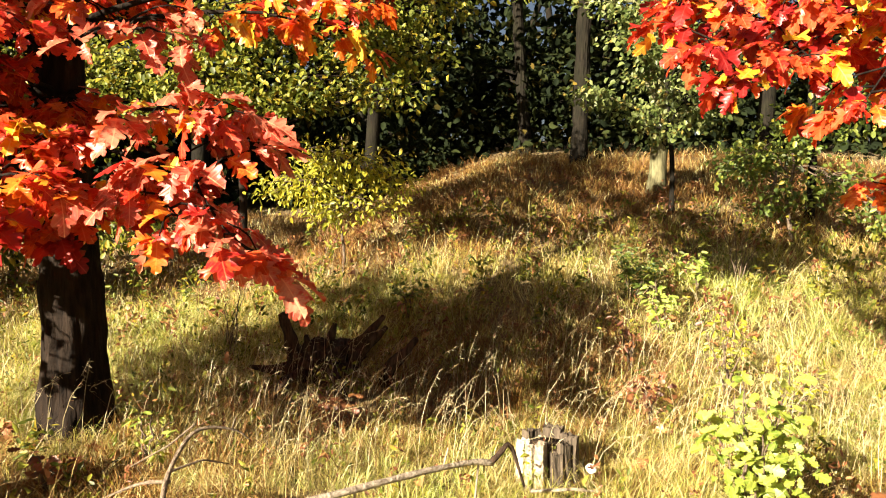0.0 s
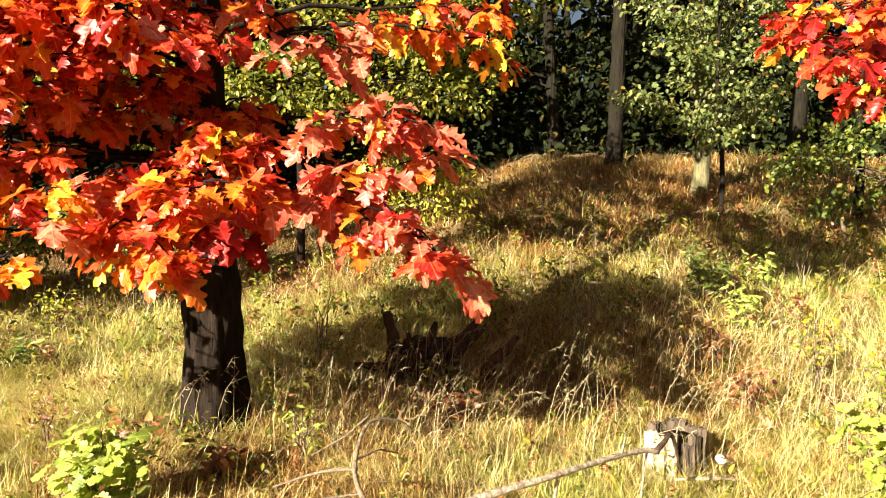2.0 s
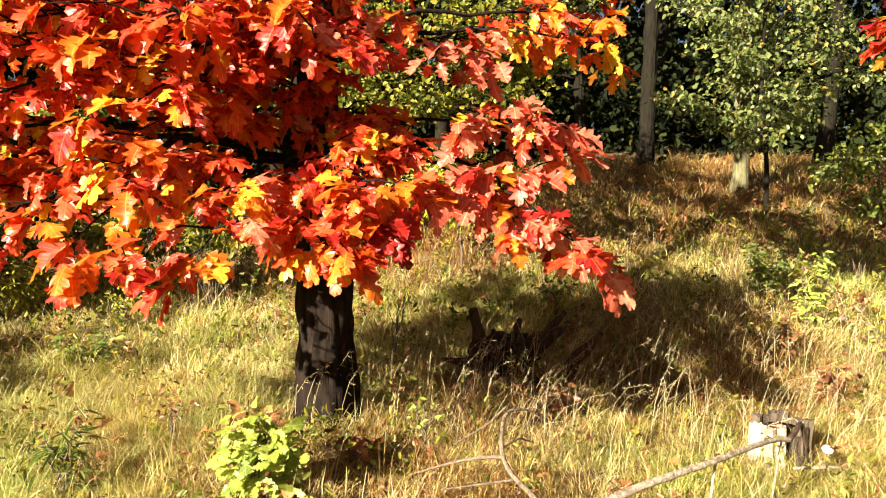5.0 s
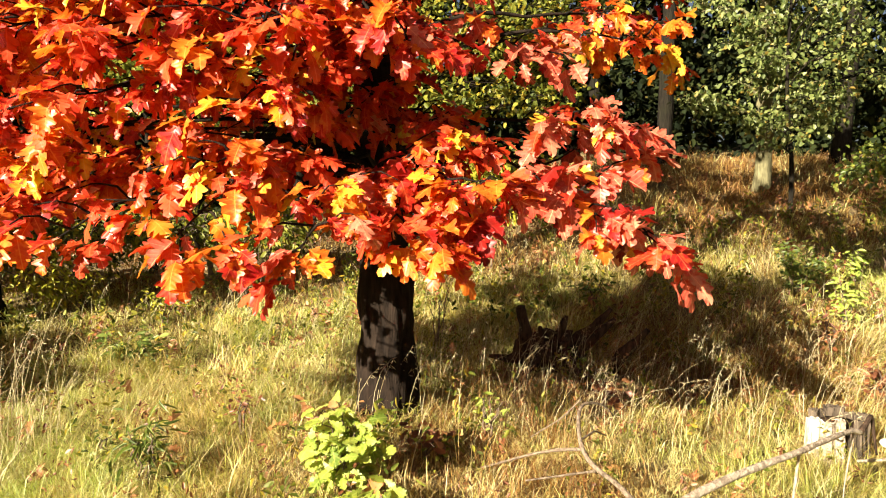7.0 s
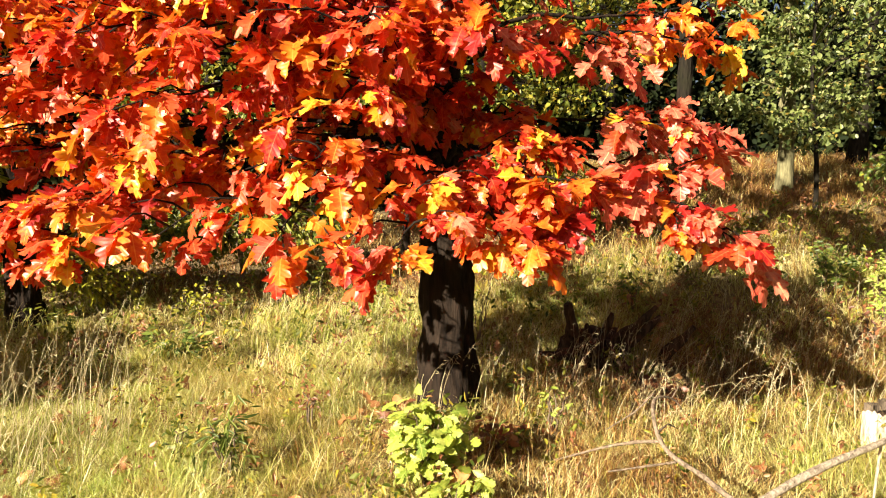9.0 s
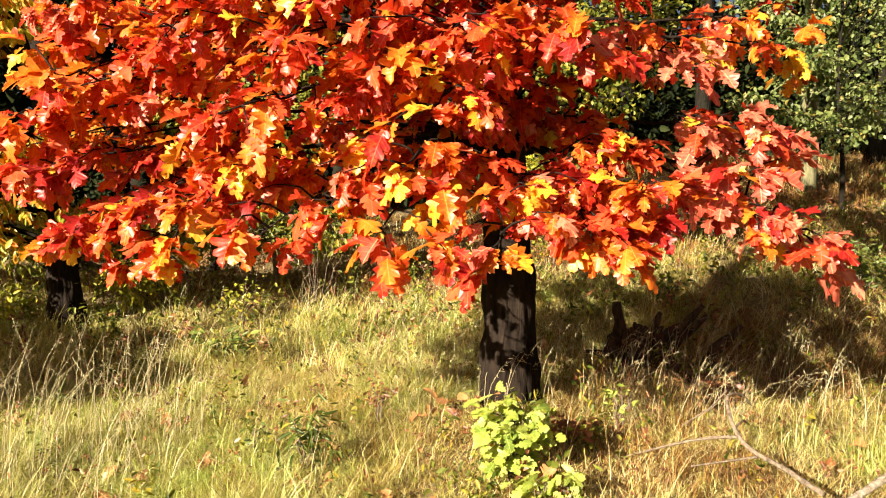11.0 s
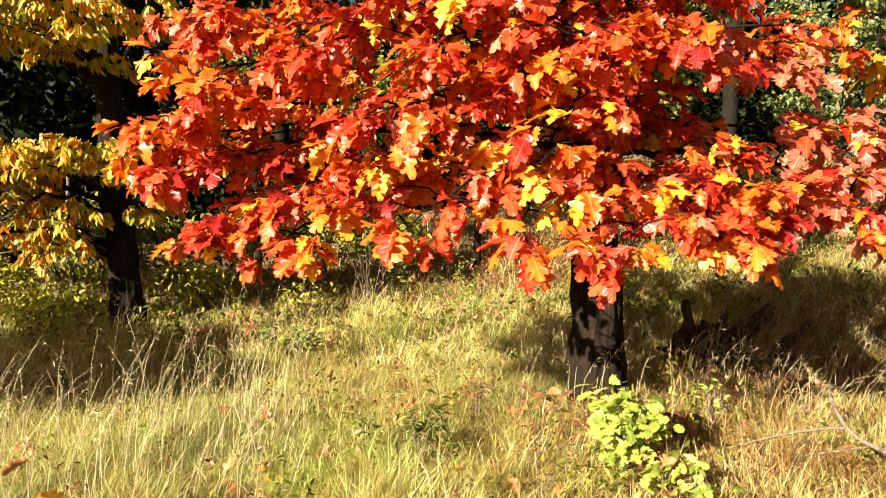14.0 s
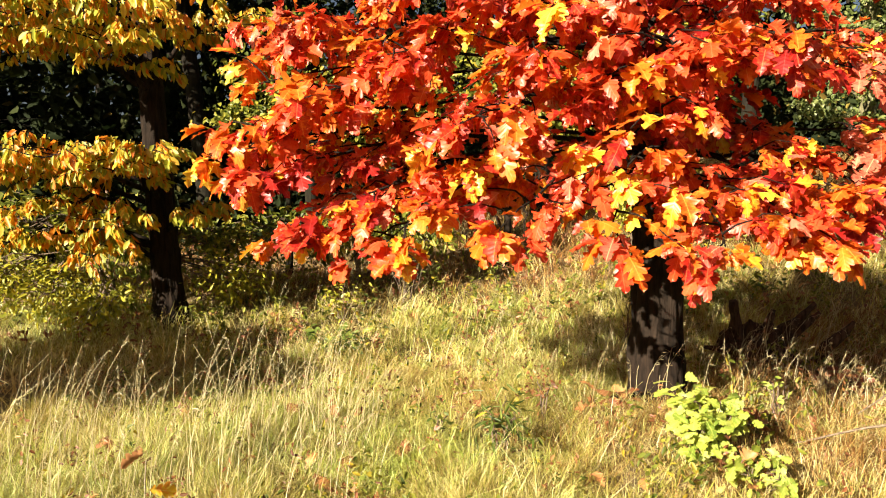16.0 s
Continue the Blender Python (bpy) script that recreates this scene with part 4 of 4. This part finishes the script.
leafy_tree("bush", "green bush with yellowing leaves on the bank", 3.9, 7.7, 1.8, 0.03, TWIG_BARK, GREEN_LEAF, ROUND_LEAVES,
           [(3.6, 7.5, 1.3, 0.45, 0.35, 0.2), (4.2, 7.4, 1.45, 0.45, 0.35, 0.22), (4.6, 7.2, 1.15, 0.4, 0.35, 0.2), (3.5, 7.9, 1.75, 0.35, 0.3, 0.25)], 1000, 0.065, 49)
# the dark wood; its far left trees are out of view, added to shade it
for i, (x, y, r0) in enumerate(((2.55, 12.9, 0.15), (1.85, 15.4, 0.14), (3.7, 16.0, 0.13), (-1.5, 13.5, 0.15), (-4.5, 12.5, 0.16), (-7.5, 11.0, 0.16), (-10.5, 9.0, 0.17), (6.0, 13.0, 0.16), (8.5, 12.0, 0.16),
                                (-0.9, 17.5, 0.17), (-3.0, 17.0, 0.16), (-6.5, 15.5, 0.17), (5.2, 17.5, 0.17), (7.8, 17.0, 0.17), (-9.5, 13.5, 0.17), (-13, 11, 0.17), (11, 14, 0.17), (-13.5, 7.5, 0.17), (-16, 9.5, 0.17), (-5.6, 10.4, 0.12))):
    q = np.random.default_rng(100 + i)
    zb = float(height(x, y))
    high = [(x + q.normal(0, 1.0), y + q.normal(0, 0.8), zb + 3.8 + 0.85 * k + q.uniform(0, 0.7), 1.5, 1.2, 0.8) for k in range(6)]
    low = [(x + q.normal(0, 1.6), y + 1.3 + q.normal(0, 0.6), zb + q.uniform(0.6, 3.0), 1.5, 0.8, 0.8) for _ in range(4)] if y > 13.2 or x < -9 else []
    leafy_tree("tree", "tall woodland tree with a grey-brown trunk, darkened to look shaded", x, y, zb + 10, r0, SHADED_BARK, SHADED_LEAF if i not in (0, 7) else GREEN_LEAF, OVAL_LEAVES, high + low, 3200 + 1500 * bool(low), 0.17, 200 + i, (q.normal(0, 0.4), 0), group="trees of the dark wood", rough=i < 3)


def leaf_mass(r, lv, n, x, y, z0, z1, sx, sy, size):
    px, py = x + r.normal(0, sx, n), y + r.normal(0, sy, n)
    pz = height(px, py) + r.uniform(z0, z1, n)
    ax, nm, sz = r.normal(0, 1, (n, 3)), np.array([-0.3, -0.3, 0.8]) + r.normal(0, 0.6, (n, 3)), size * r.uniform(0.6, 1.3, n)
    for k in range(n):
        lv.add((px[k], py[k], pz[k]), ax[k], nm[k], sz[k], 0)


def far_wood():
    """The depth of the wood round the meadow: trunks and leaf masses that shut out the distance; behind the camera,
    unseen ones added to block low sky light.
    """
    r = np.random.default_rng(9)
    lv, wood = Leaves(), Soup()
    for k in range(150):
        a = k * 2 * math.pi / 150
        d = r.uniform(23, 30)
        x, y = -1.5 + d * math.cos(a), 2 + d * math.sin(a)
        zb = float(height(x, y))
        wood.add(*tube(arc((x, y, zb - 0.2), (x + r.normal(0, 0.3), y, zb + 8), 0, 5, 0.1), np.linspace(0.2, 0.08, 5), 7))
        leaf_mass(r, lv, 150, x, y, 0.1, 4.4 if y > 18 else 7.0, 1.2, 1.0, 0.5)
    # undergrowth under the trees at the back
    for x in np.arange(-17, 15, 0.55):
        y = 16.5 + r.normal(0, 0.9) - 0.02 * (x + 1) ** 2 + (x < -9) * (x + 9) * 0.3
        leaf_mass(r, lv, 260, x, y, 0.05, 2.6, 0.5, 0.7, 0.2)
        leaf_mass(r, lv, 260, x, y + 2, 0.2, 5.6, 0.6, 0.7, 0.28)
    for k in range(26):
        leaf_mass(r, lv, 330, -18 + 0.45 * k, 7.5 + 0.24 * k + r.normal(0, 0.5), 0.05, 6.8, 0.5, 0.6, 0.22)
    for k in range(34):
        leaf_mass(r, lv, 150, -17 + 0.36 * k, 8.8 + 0.1 * k + r.normal(0, 0.5), 0.0, 1.3, 0.4, 0.5, 0.13)
    tree = thing("far_wood", "depth of the wood, trunks and leaf masses coloured as in shade", "forest")
    tagged(tree, kind="stuff")
    piece("trunks", wood.mesh("trunks", [SHADED_BARK], True), tree, kind="stuff")
    piece("foliage", joined_leaves("foliage", ROUND_LEAVES, *lv.done(), [SHADED_LEAF]), tree, kind="stuff")


far_wood()


# ---------------------------------------------------------------- things in the grass
def root_snag():
    o = ground_at(-0.85, 5.1, -0.06)
    lift = np.array([0, 0, 0.07])
    t = thing("root_snag", "dark rotting uprooted stump with upturned root prongs", "dead wood", at=o)

    def prong(name, pts, r, parent=t, mat=SNAG_WOOD):
        pts = np.array(pts) - o + lift
        k = np.linspace(0, 1, 14)
        path = np.stack([np.interp(k, np.linspace(0, 1, len(pts)), pts[:, a]) for a in range(3)], -1)
        v, f = tube(path, np.interp(k, np.linspace(0, 1, len(r)), r), 12, 0.35, 11)
        return piece(name, mesh_of(name, v, f, [mat], smooth=True), parent)

    bm = bmesh.new()
    bmesh.ops.create_icosphere(bm, subdivisions=4, radius=1)
    for w in bm.verts:
        d = w.co.copy()
        k = 1 + 0.3 * noise.noise(d * 2.1) + 0.22 * noise.noise(d * 5.3) + 0.1 * noise.noise(d * 13)
        w.co = Vector((d.x * 0.26 * k - 0.02, d.y * 0.18 * k - 0.2, d.z * 0.16 * k + 0.17))
    me = bpy.data.meshes.new("root_plate")
    bm.to_mesh(me)
    bm.free()
    me.materials.append(SNAG_WOOD)
    piece("root_plate", me, t)
    prong("root", [(-1.02, 4.85, 0.08), (-1.07, 4.8, 0.2), (-1.09, 4.76, 0.3), (-1.13, 4.73, 0.46)], (0.07, 0.05, 0.043, 0.036))
    prong("root", [(-0.86, 4.85, 0.12), (-0.81, 4.8, 0.25), (-0.77, 4.78, 0.38)], (0.05, 0.036, 0.022))
    prong("root", [(-0.95, 4.8, 0.15), (-0.97, 4.76, 0.3)], (0.05, 0.015))
    prong("root", [(-0.9, 4.82, 0.15), (-0.88, 4.76, 0.27)], (0.04, 0.012))
    prong("root", [(-0.76, 4.9, 0.08), (-0.64, 4.85, 0.2), (-0.55, 4.82, 0.28), (-0.42, 4.8, 0.43)], (0.06, 0.045, 0.035, 0.016))
    prong("root", [(-0.66, 4.85, 0.08), (-0.55, 4.8, 0.2), (-0.4, 4.76, 0.36)], (0.05, 0.035, 0.018))
    prong("root", [(-0.42, 4.75, -0.05), (-0.36, 4.7, 0.1), (-0.26, 4.66, 0.2), (-0.18, 4.64, 0.3)], (0.05, 0.045, 0.035, 0.02))
    prong("root", [(-1.0, 4.78, 0.08), (-1.2, 4.72, 0.06), (-1.36, 4.7, 0.09)], (0.05, 0.035, 0.015))
    prong("root", [(-0.8, 4.7, 0.1), (-0.7, 4.5, 0.0), (-0.6, 4.4, -0.12)], (0.04, 0.028, 0.015))
    prong("root", [(-1.0, 4.7, 0.05), (-1.1, 4.55, 0.02), (-1.15, 4.45, -0.1)], (0.04, 0.028, 0.015))


root_snag()


def cut_stump():
    x, y = 0.54, 3.42
    o = ground_at(x, y)
    t = thing("cut_stump", "small sawn tree stump, weathered and split into upright staves", "stump", at=o)
    top = 0.145 - o[2]
    v, f = tube(np.stack([0 * np.linspace(0, 1, 6), 0 * np.linspace(0, 1, 6), np.linspace(-0.08, top - 0.05, 6)], -1), np.linspace(0.11, 0.09, 6), 18, 0.2, 9)
    piece("core", mesh_of("core", v, f, [SNAG_WOOD]), t, "dark core behind the staves")
    r = np.random.default_rng(5)
    n = 13
    for k in range(n):
        a = k * 2 * math.pi / n + r.normal(0, 0.06)
        wide, tall, deep = r.uniform(0.023, 0.031), top + r.normal(-0.012, 0.022), r.uniform(0.02, 0.035)
        bm = bmesh.new()
        bmesh.ops.create_cube(bm, size=1)
        bmesh.ops.subdivide_edges(bm, edges=bm.edges, cuts=3, use_grid_fill=True)
        for w in bm.verts:
            c0 = w.co.copy()
            q = noise.noise(Vector((c0.x * 3 + k, c0.y * 3, c0.z * 2.5)))
            flare = 1 + 0.25 * max(0, 0.1 - c0.z)
            w.co = Vector((c0.x * wide * 2 * (1 - 0.25 * abs(c0.z)) + 0.006 * q, (0.125 + c0.y * deep * 2 + 0.012 * q) * flare, (c0.z + 0.5) * (tall + 0.08) - 0.08 + (0.02 * q if c0.z > 0.3 else 0)))
            w.co = Matrix.Rotation(a - math.pi / 2, 3, "Z") @ w.co
        me = bpy.data.meshes.new("stave")
        bm.to_mesh(me)
        bm.free()
        # wood chosen by facing: sunlit left pale, shaded right dark
        pale = 2.7 < (a % (2 * math.pi)) < 3.8
        me.materials.append(SUNLIT_WOOD if pale else DRIFT if 3.8 < (a % (2 * math.pi)) < 4.6 else SHADED_STAVE)
        piece("stave", me, t, "pale bare split wood, sunlit side put into its colour" if pale else "")


cut_stump()


def fungus():
    bm = bmesh.new()
    bmesh.ops.create_icosphere(bm, subdivisions=3, radius=0.028)
    for w in bm.verts:
        w.co *= 1 + 0.3 * noise.noise(w.co * 30)
        w.co.z *= 0.85
    me = bpy.data.meshes.new("puffball")
    bm.to_mesh(me)
    bm.free()
    me.materials.append(FUNGUS)
    for q in me.polygons:
        q.use_smooth = True
    ob = tagged(new("puffball", me), "small white lump lying in grass by the stump", "fungus")
    ob.location = (0.74, 3.3, 0.01)


fungus()


def branch(name, label, pts, r, mat, twigs=()):
    t = thing(name, label, "branch", at=pts[0])
    o = np.array(pts[0])

    def run(pts, r, sides):
        pts = np.array(pts, float) - o
        k = np.linspace(0, 1, 26)
        g = np.linspace(0, 1, len(pts))
        path = np.stack([np.interp(k, g, pts[:, a]) for a in range(3)], -1)
        for _ in range(3):
            path[1:-1] = (path[:-2] + 2 * path[1:-1] + path[2:]) / 4
        return tube(path, np.interp(k, np.linspace(0, 1, len(r)), r), sides, 0.25, 16)

    v, f = run(pts, r, 10)
    piece("limb", mesh_of("limb", v, f, [mat], smooth=True), t)
    for w, rr, *bare in twigs:
        v, f = run(w, rr, 7)
        piece("twig", mesh_of("twig", v, f, bare or [mat], smooth=True), t)


branch("fallen_branch", "bleached crooked fallen branch propped up before the stump", [(-1.15, 1.7, 0.32), (-0.83, 1.9, 0.37), (-0.6, 2.04, 0.388), (-0.35, 2.19, 0.39), (-0.1, 2.4, 0.372), (0.05, 2.54, 0.345), (0.14, 2.62, 0.327), (0.2, 2.66, 0.302)],
       (0.015, 0.0145, 0.014, 0.013, 0.012, 0.011, 0.013, 0.012), DRIFT, [([(0.19, 2.655, 0.305), (0.235, 2.68, 0.34), (0.262, 2.7, 0.37), (0.285, 2.72, 0.34), (0.31, 2.74, 0.26), (0.34, 2.76, 0.16)], (0.013, 0.012, 0.009, 0.005), SNAG_WOOD),
                                                                  ([(-0.3, 2.25, 0.38), (-0.33, 2.24, 0.1), (-0.32, 2.22, -0.16)], (0.006, 0.004)), ([(0.0, 2.5, 0.35), (0.02, 2.52, 0.42)], (0.005, 0.003)), ([(0.14, 2.62, 0.32), (0.12, 2.64, 0.05), (0.13, 2.66, -0.16)], (0.005, 0.003)),
                                                                  ([(0.4, 3.0, 0.03), (0.6, 3.02, 0.03), (0.75, 3.1, -0.02)], (0.009, 0.005))])
branch("dead_branch", "thin grey-brown crooked dead branch in the grass", [(-0.95, 2.12, 0.19), (-0.97, 2.25, 0.19), (-1.005, 2.35, 0.215), (-1.07, 2.5, 0.21), (-1.1, 2.62, 0.27), (-1.08, 2.75, 0.35), (-1.05, 2.83, 0.39), (-0.97, 2.88, 0.375), (-0.9, 2.94, 0.34), (-0.86, 2.96, 0.28)],
       (0.012, 0.012, 0.011, 0.011, 0.01, 0.009, 0.008, 0.006, 0.005, 0.002), STICK_BARK, [([(-1.09, 2.63, 0.28), (-1.0, 2.75, 0.28), (-0.92, 2.85, 0.22)], (0.006, 0.003)), ([(-1.08, 2.6, 0.25), (-1.18, 2.67, 0.22), (-1.283, 2.744, 0.174), (-1.61, 3.0, -0.03)], (0.009, 0.005)),
                                                               ([(-1.05, 2.82, 0.41), (-1.15, 2.78, 0.33), (-1.3, 2.75, 0.25)], (0.005, 0.003)), ([(-1.05, 2.48, 0.2), (-1.36, 2.45, 0.17)], (0.007, 0.004)), ([(-0.93, 2.92, 0.35), (-0.9, 2.9, 0.42)], (0.004, 0.002))])


def sapling(name, label, x, y, top, spread, n, size, shapes, mat, seed, single=None, stems=5):
    r = np.random.default_rng(seed)
    o = ground_at(x, y)
    t = thing(name, label, "sapling", at=o)
    lv, made, owner = Leaves(), [], []
    for i in range(stems):
        a = i * 2.4 + r.uniform(0, 1)
        q = spread * r.uniform(0.2, 0.95)
        e = np.array([x + math.cos(a) * q, y + math.sin(a) * q * 0.8, o[2] + (top - o[2]) * r.uniform(0.6, 1.0)])
        path = arc(o, e, 0.06, 8, 0.012)
        made.append(piece("stem", mesh_of("stem", tube(path, np.linspace(0.007, 0.002, 8), 5)[0] - np.asarray(o), tube(path, np.linspace(0.007, 0.002, 8), 5)[1], [TWIG_BARK], smooth=True), t))
        for _ in range(n // stems):
            owner.append(i)
            s = r.uniform(0.12, 1.0) ** 0.7 * 6.99
            k = int(s)
            p = path[k] + (path[k + 1] - path[k]) * (s - k) + r.normal(0, 0.045, 3)
            ax = unit(r.normal(0, 1, 3) * (1, 1, 0.4) + np.array([math.cos(a) * 0.5, math.sin(a) * 0.5 - 0.2, -0.15]))
            lv.add(p, ax, np.array([-0.35, -0.45, 0.75]) + r.normal(0, 0.4, 3), size * r.uniform(0.6, 1.2), 0)
    p, rr, s, tt = lv.done()
    if single is None:
        piece("leaves", joined_leaves("leaves", shapes, p, rr, s, tt, [mat], o), t, kind="stuff")
        return t
    stock = [mesh_of("leaf", *sh, [single], smooth=True, uv=sh[0][:, :2]) for sh in shapes]
    for k in range(len(p)):
        ob = piece("leaf", stock[k % len(stock)], made[owner[k]])
        m = Matrix.Identity(4)
        for a in range(3):
            for b in range(3):
                m[a][b] = rr[k][a][b] * s[k]
            m[a][3] = p[k][a] - o[a]
        ob.matrix_local = m
    return t


sapling("oak_sapling", "bright green young oak with lobed leaves", 1.34, 2.85, 0.57, 0.22, 300, 0.08, LOBED_LEAVES, SAPLING_LEAF, 51, SAPLING_ONE, 14)
sapling("oak_sapling", "yellow-green young oak before the red oak's trunk", -2.15, 2.6, 0.42, 0.23, 290, 0.084, LOBED_LEAVES, SAPLING_LEAF, 52, SAPLING_ONE, 18)
sapling("oak_sapling", "low yellow-green oak sprout beside the young oak", -1.98, 2.36, 0.16, 0.16, 90, 0.08, LOBED_LEAVES, SAPLING_LEAF, 90, SAPLING_ONE, 7)
sapling("weed", "dark green narrow-leaved weed", -3.17, 2.85, 0.3, 0.15, 110, 0.085, NARROW_LEAVES, GREEN_LEAF, 53)
sapling("weed", "dark green leafy plant in the shade", -4.5, 5.6, 0.12, 0.35, 130, 0.1, OVAL_LEAVES, GREEN_LEAF, 54)
sapling("weed", "pale green leafy seedling", 1.74, 5.4, 0.68, 0.18, 110, 0.07, OVAL_LEAVES, SAPLING_LEAF, 55)
sapling("weed", "pale green leafy seedling", 2.4, 6.4, 0.8, 0.18, 100, 0.07, OVAL_LEAVES, SAPLING_LEAF, 56)
sapling("weed", "yellow-green leafy seedling in tall grass", 1.95, 4.6, 0.6, 0.22, 90, 0.055, OVAL_LEAVES, LIME_LEAF, 57)
sapling("weed", "yellow-green leafy seedling in tall grass", 2.2, 4.2, 0.45, 0.22, 90, 0.055, OVAL_LEAVES, LIME_LEAF, 58)
sapling("shrub", "low green shrub on the bank", 1.75, 6.3, 0.9, 0.38, 420, 0.06, OVAL_LEAVES, GREEN_LEAF, 59)
sapling("seedling", "rust-red withered seedling by the snag", -0.6, 3.95, 0.14, 0.13, 110, 0.06, LOBED_LEAVES, RUST, 60)
sapling("seedling", "rust-red withered seedling in the grass", 1.3, 4.2, 0.28, 0.16, 90, 0.06, LOBED_LEAVES, RUST, 61)
sapling("seedling", "rust-red oak leaves at the trunk's foot", -2.4, 3.5, 0.1, 0.1, 16, 0.12, LOBED_LEAVES, RUST, 62)

sapling("seedling", "pale-leaved seedling beside the trunk", -1.46, 3.3, 0.34, 0.13, 26, 0.055, OVAL_LEAVES, SAPLING_LEAF, 63)
sapling("seedling", "rust-red oak seedling in the grass", -1.8, 3.0, 0.2, 0.12, 40, 0.07, LOBED_LEAVES, RUST, 64)
sapling("weed", "dark withered weed stalk", -2.85, 3.4, 0.3, 0.08, 50, 0.035, OVAL_LEAVES, RUST, 65, None, 3)
sapling("weed", "dark withered weed stalk", -3.5, 3.1, 0.2, 0.1, 40, 0.04, OVAL_LEAVES, GREEN_LEAF, 66, None, 3)
sapling("weed", "small dark leafy plant on the bank", -0.3, 5.9, 0.62, 0.14, 70, 0.06, OVAL_LEAVES, GREEN_LEAF, 67)
sapling("weed", "yellow-leaved plant at the wood's edge", -4.6, 6.6, 0.5, 0.25, 110, 0.07, OVAL_LEAVES, LIME_LEAF, 68)
sapling("weed", "yellow-green leafy seedling in tall grass", 2.6, 3.6, 0.5, 0.22, 80, 0.055, OVAL_LEAVES, LIME_LEAF, 69)
sapling("seedling", "rust-red oak seedling in the grass", 2.5, 3.2, 0.15, 0.16, 60, 0.08, LOBED_LEAVES, RUST, 70)
sapling("seedling", "reddish seedling on the shaded bank", 1.4, 5.0, 0.5, 0.14, 50, 0.06, OVAL_LEAVES, RUST, 72)


def bare_shrub(x, y, top, n, seed):
    r = np.random.default_rng(seed)
    o = ground_at(x, y)
    t = thing("bare_shrub", "leafless brown twiggy shrub stems", "shrub", at=o)
    for k in range(n):
        e = (r.normal(0, 0.16), r.normal(0, 0.1), top * r.uniform(0.6, 1) - o[2])
        path = arc((r.normal(0, 0.03), r.normal(0, 0.03), -0.03), e, 0.04, 8, 0.012)
        piece("stem", mesh_of("stem", *tube(path, np.linspace(0.007, 0.002, 8), 5), [TWIG_BARK], smooth=True), t)


bare_shrub(-1.75, 5.5, 0.75, 6, 81)
bare_shrub(-3.9, 7.2, 1.0, 8, 82)
bare_shrub(2.9, 6.6, 1.3, 5, 83)


def hanging_leaf():
    """A dry curled leaf and a yellow one caught on stalks in the foreground."""
    o = ground_at(-4.73, 1.97)
    t = thing("caught_leaves", "curled tan leaf and yellow leaf caught on a stalk", "leaf", at=o)
    path = arc((0, 0, -0.03), (0.03, 0, 0.33 - o[2]), 0.0, 6, 0.004)
    piece("stem", mesh_of("stem", *tube(path, np.linspace(0.004, 0.002, 6), 5), [DRIFT], smooth=True), t)
    for turn, size, mat, up, label in (((80, 20, 200), 0.1, LITTER, 0.36, "curled tan leaf"), ((60, 10, 20), 0.12, OAK_ONE[2], 0.2, "yellow leaf")):
        ob = piece("leaf", mesh_of("leaf", *leaf_blade(LOBED, 1.0, 0.5, 0.3, 4), [mat], smooth=True, uv=LOBED_LEAVES[0][0][:, :2]), t, label)
        ob.matrix_local = pose(0.03, 0, up - o[2], *turn) @ Matrix.Diagonal((size, size, size, 1))


hanging_leaf()


def litter(n, seed):
    r = np.random.default_rng(seed)
    lv = Leaves()
    for _ in range(n):
        x, y = r.uniform(-6, 4), r.uniform(2.0, 9)
        lv.add((x, y, float(height(x, y)) + r.uniform(0.01, 0.12)), r.normal(0, 1, 3) * (1, 1, 0.3), np.array([0, -0.2, 1]) + r.normal(0, 0.4, 3), r.uniform(0.08, 0.14), 0)
    ob = new("leaf_litter", joined_leaves("leaf_litter", OAK_LEAVES, *lv.done(), [LITTER]))
    tagged(ob, "brown and orange fallen oak leaves caught in grass", "leaves", kind="stuff")


litter(260, 71)
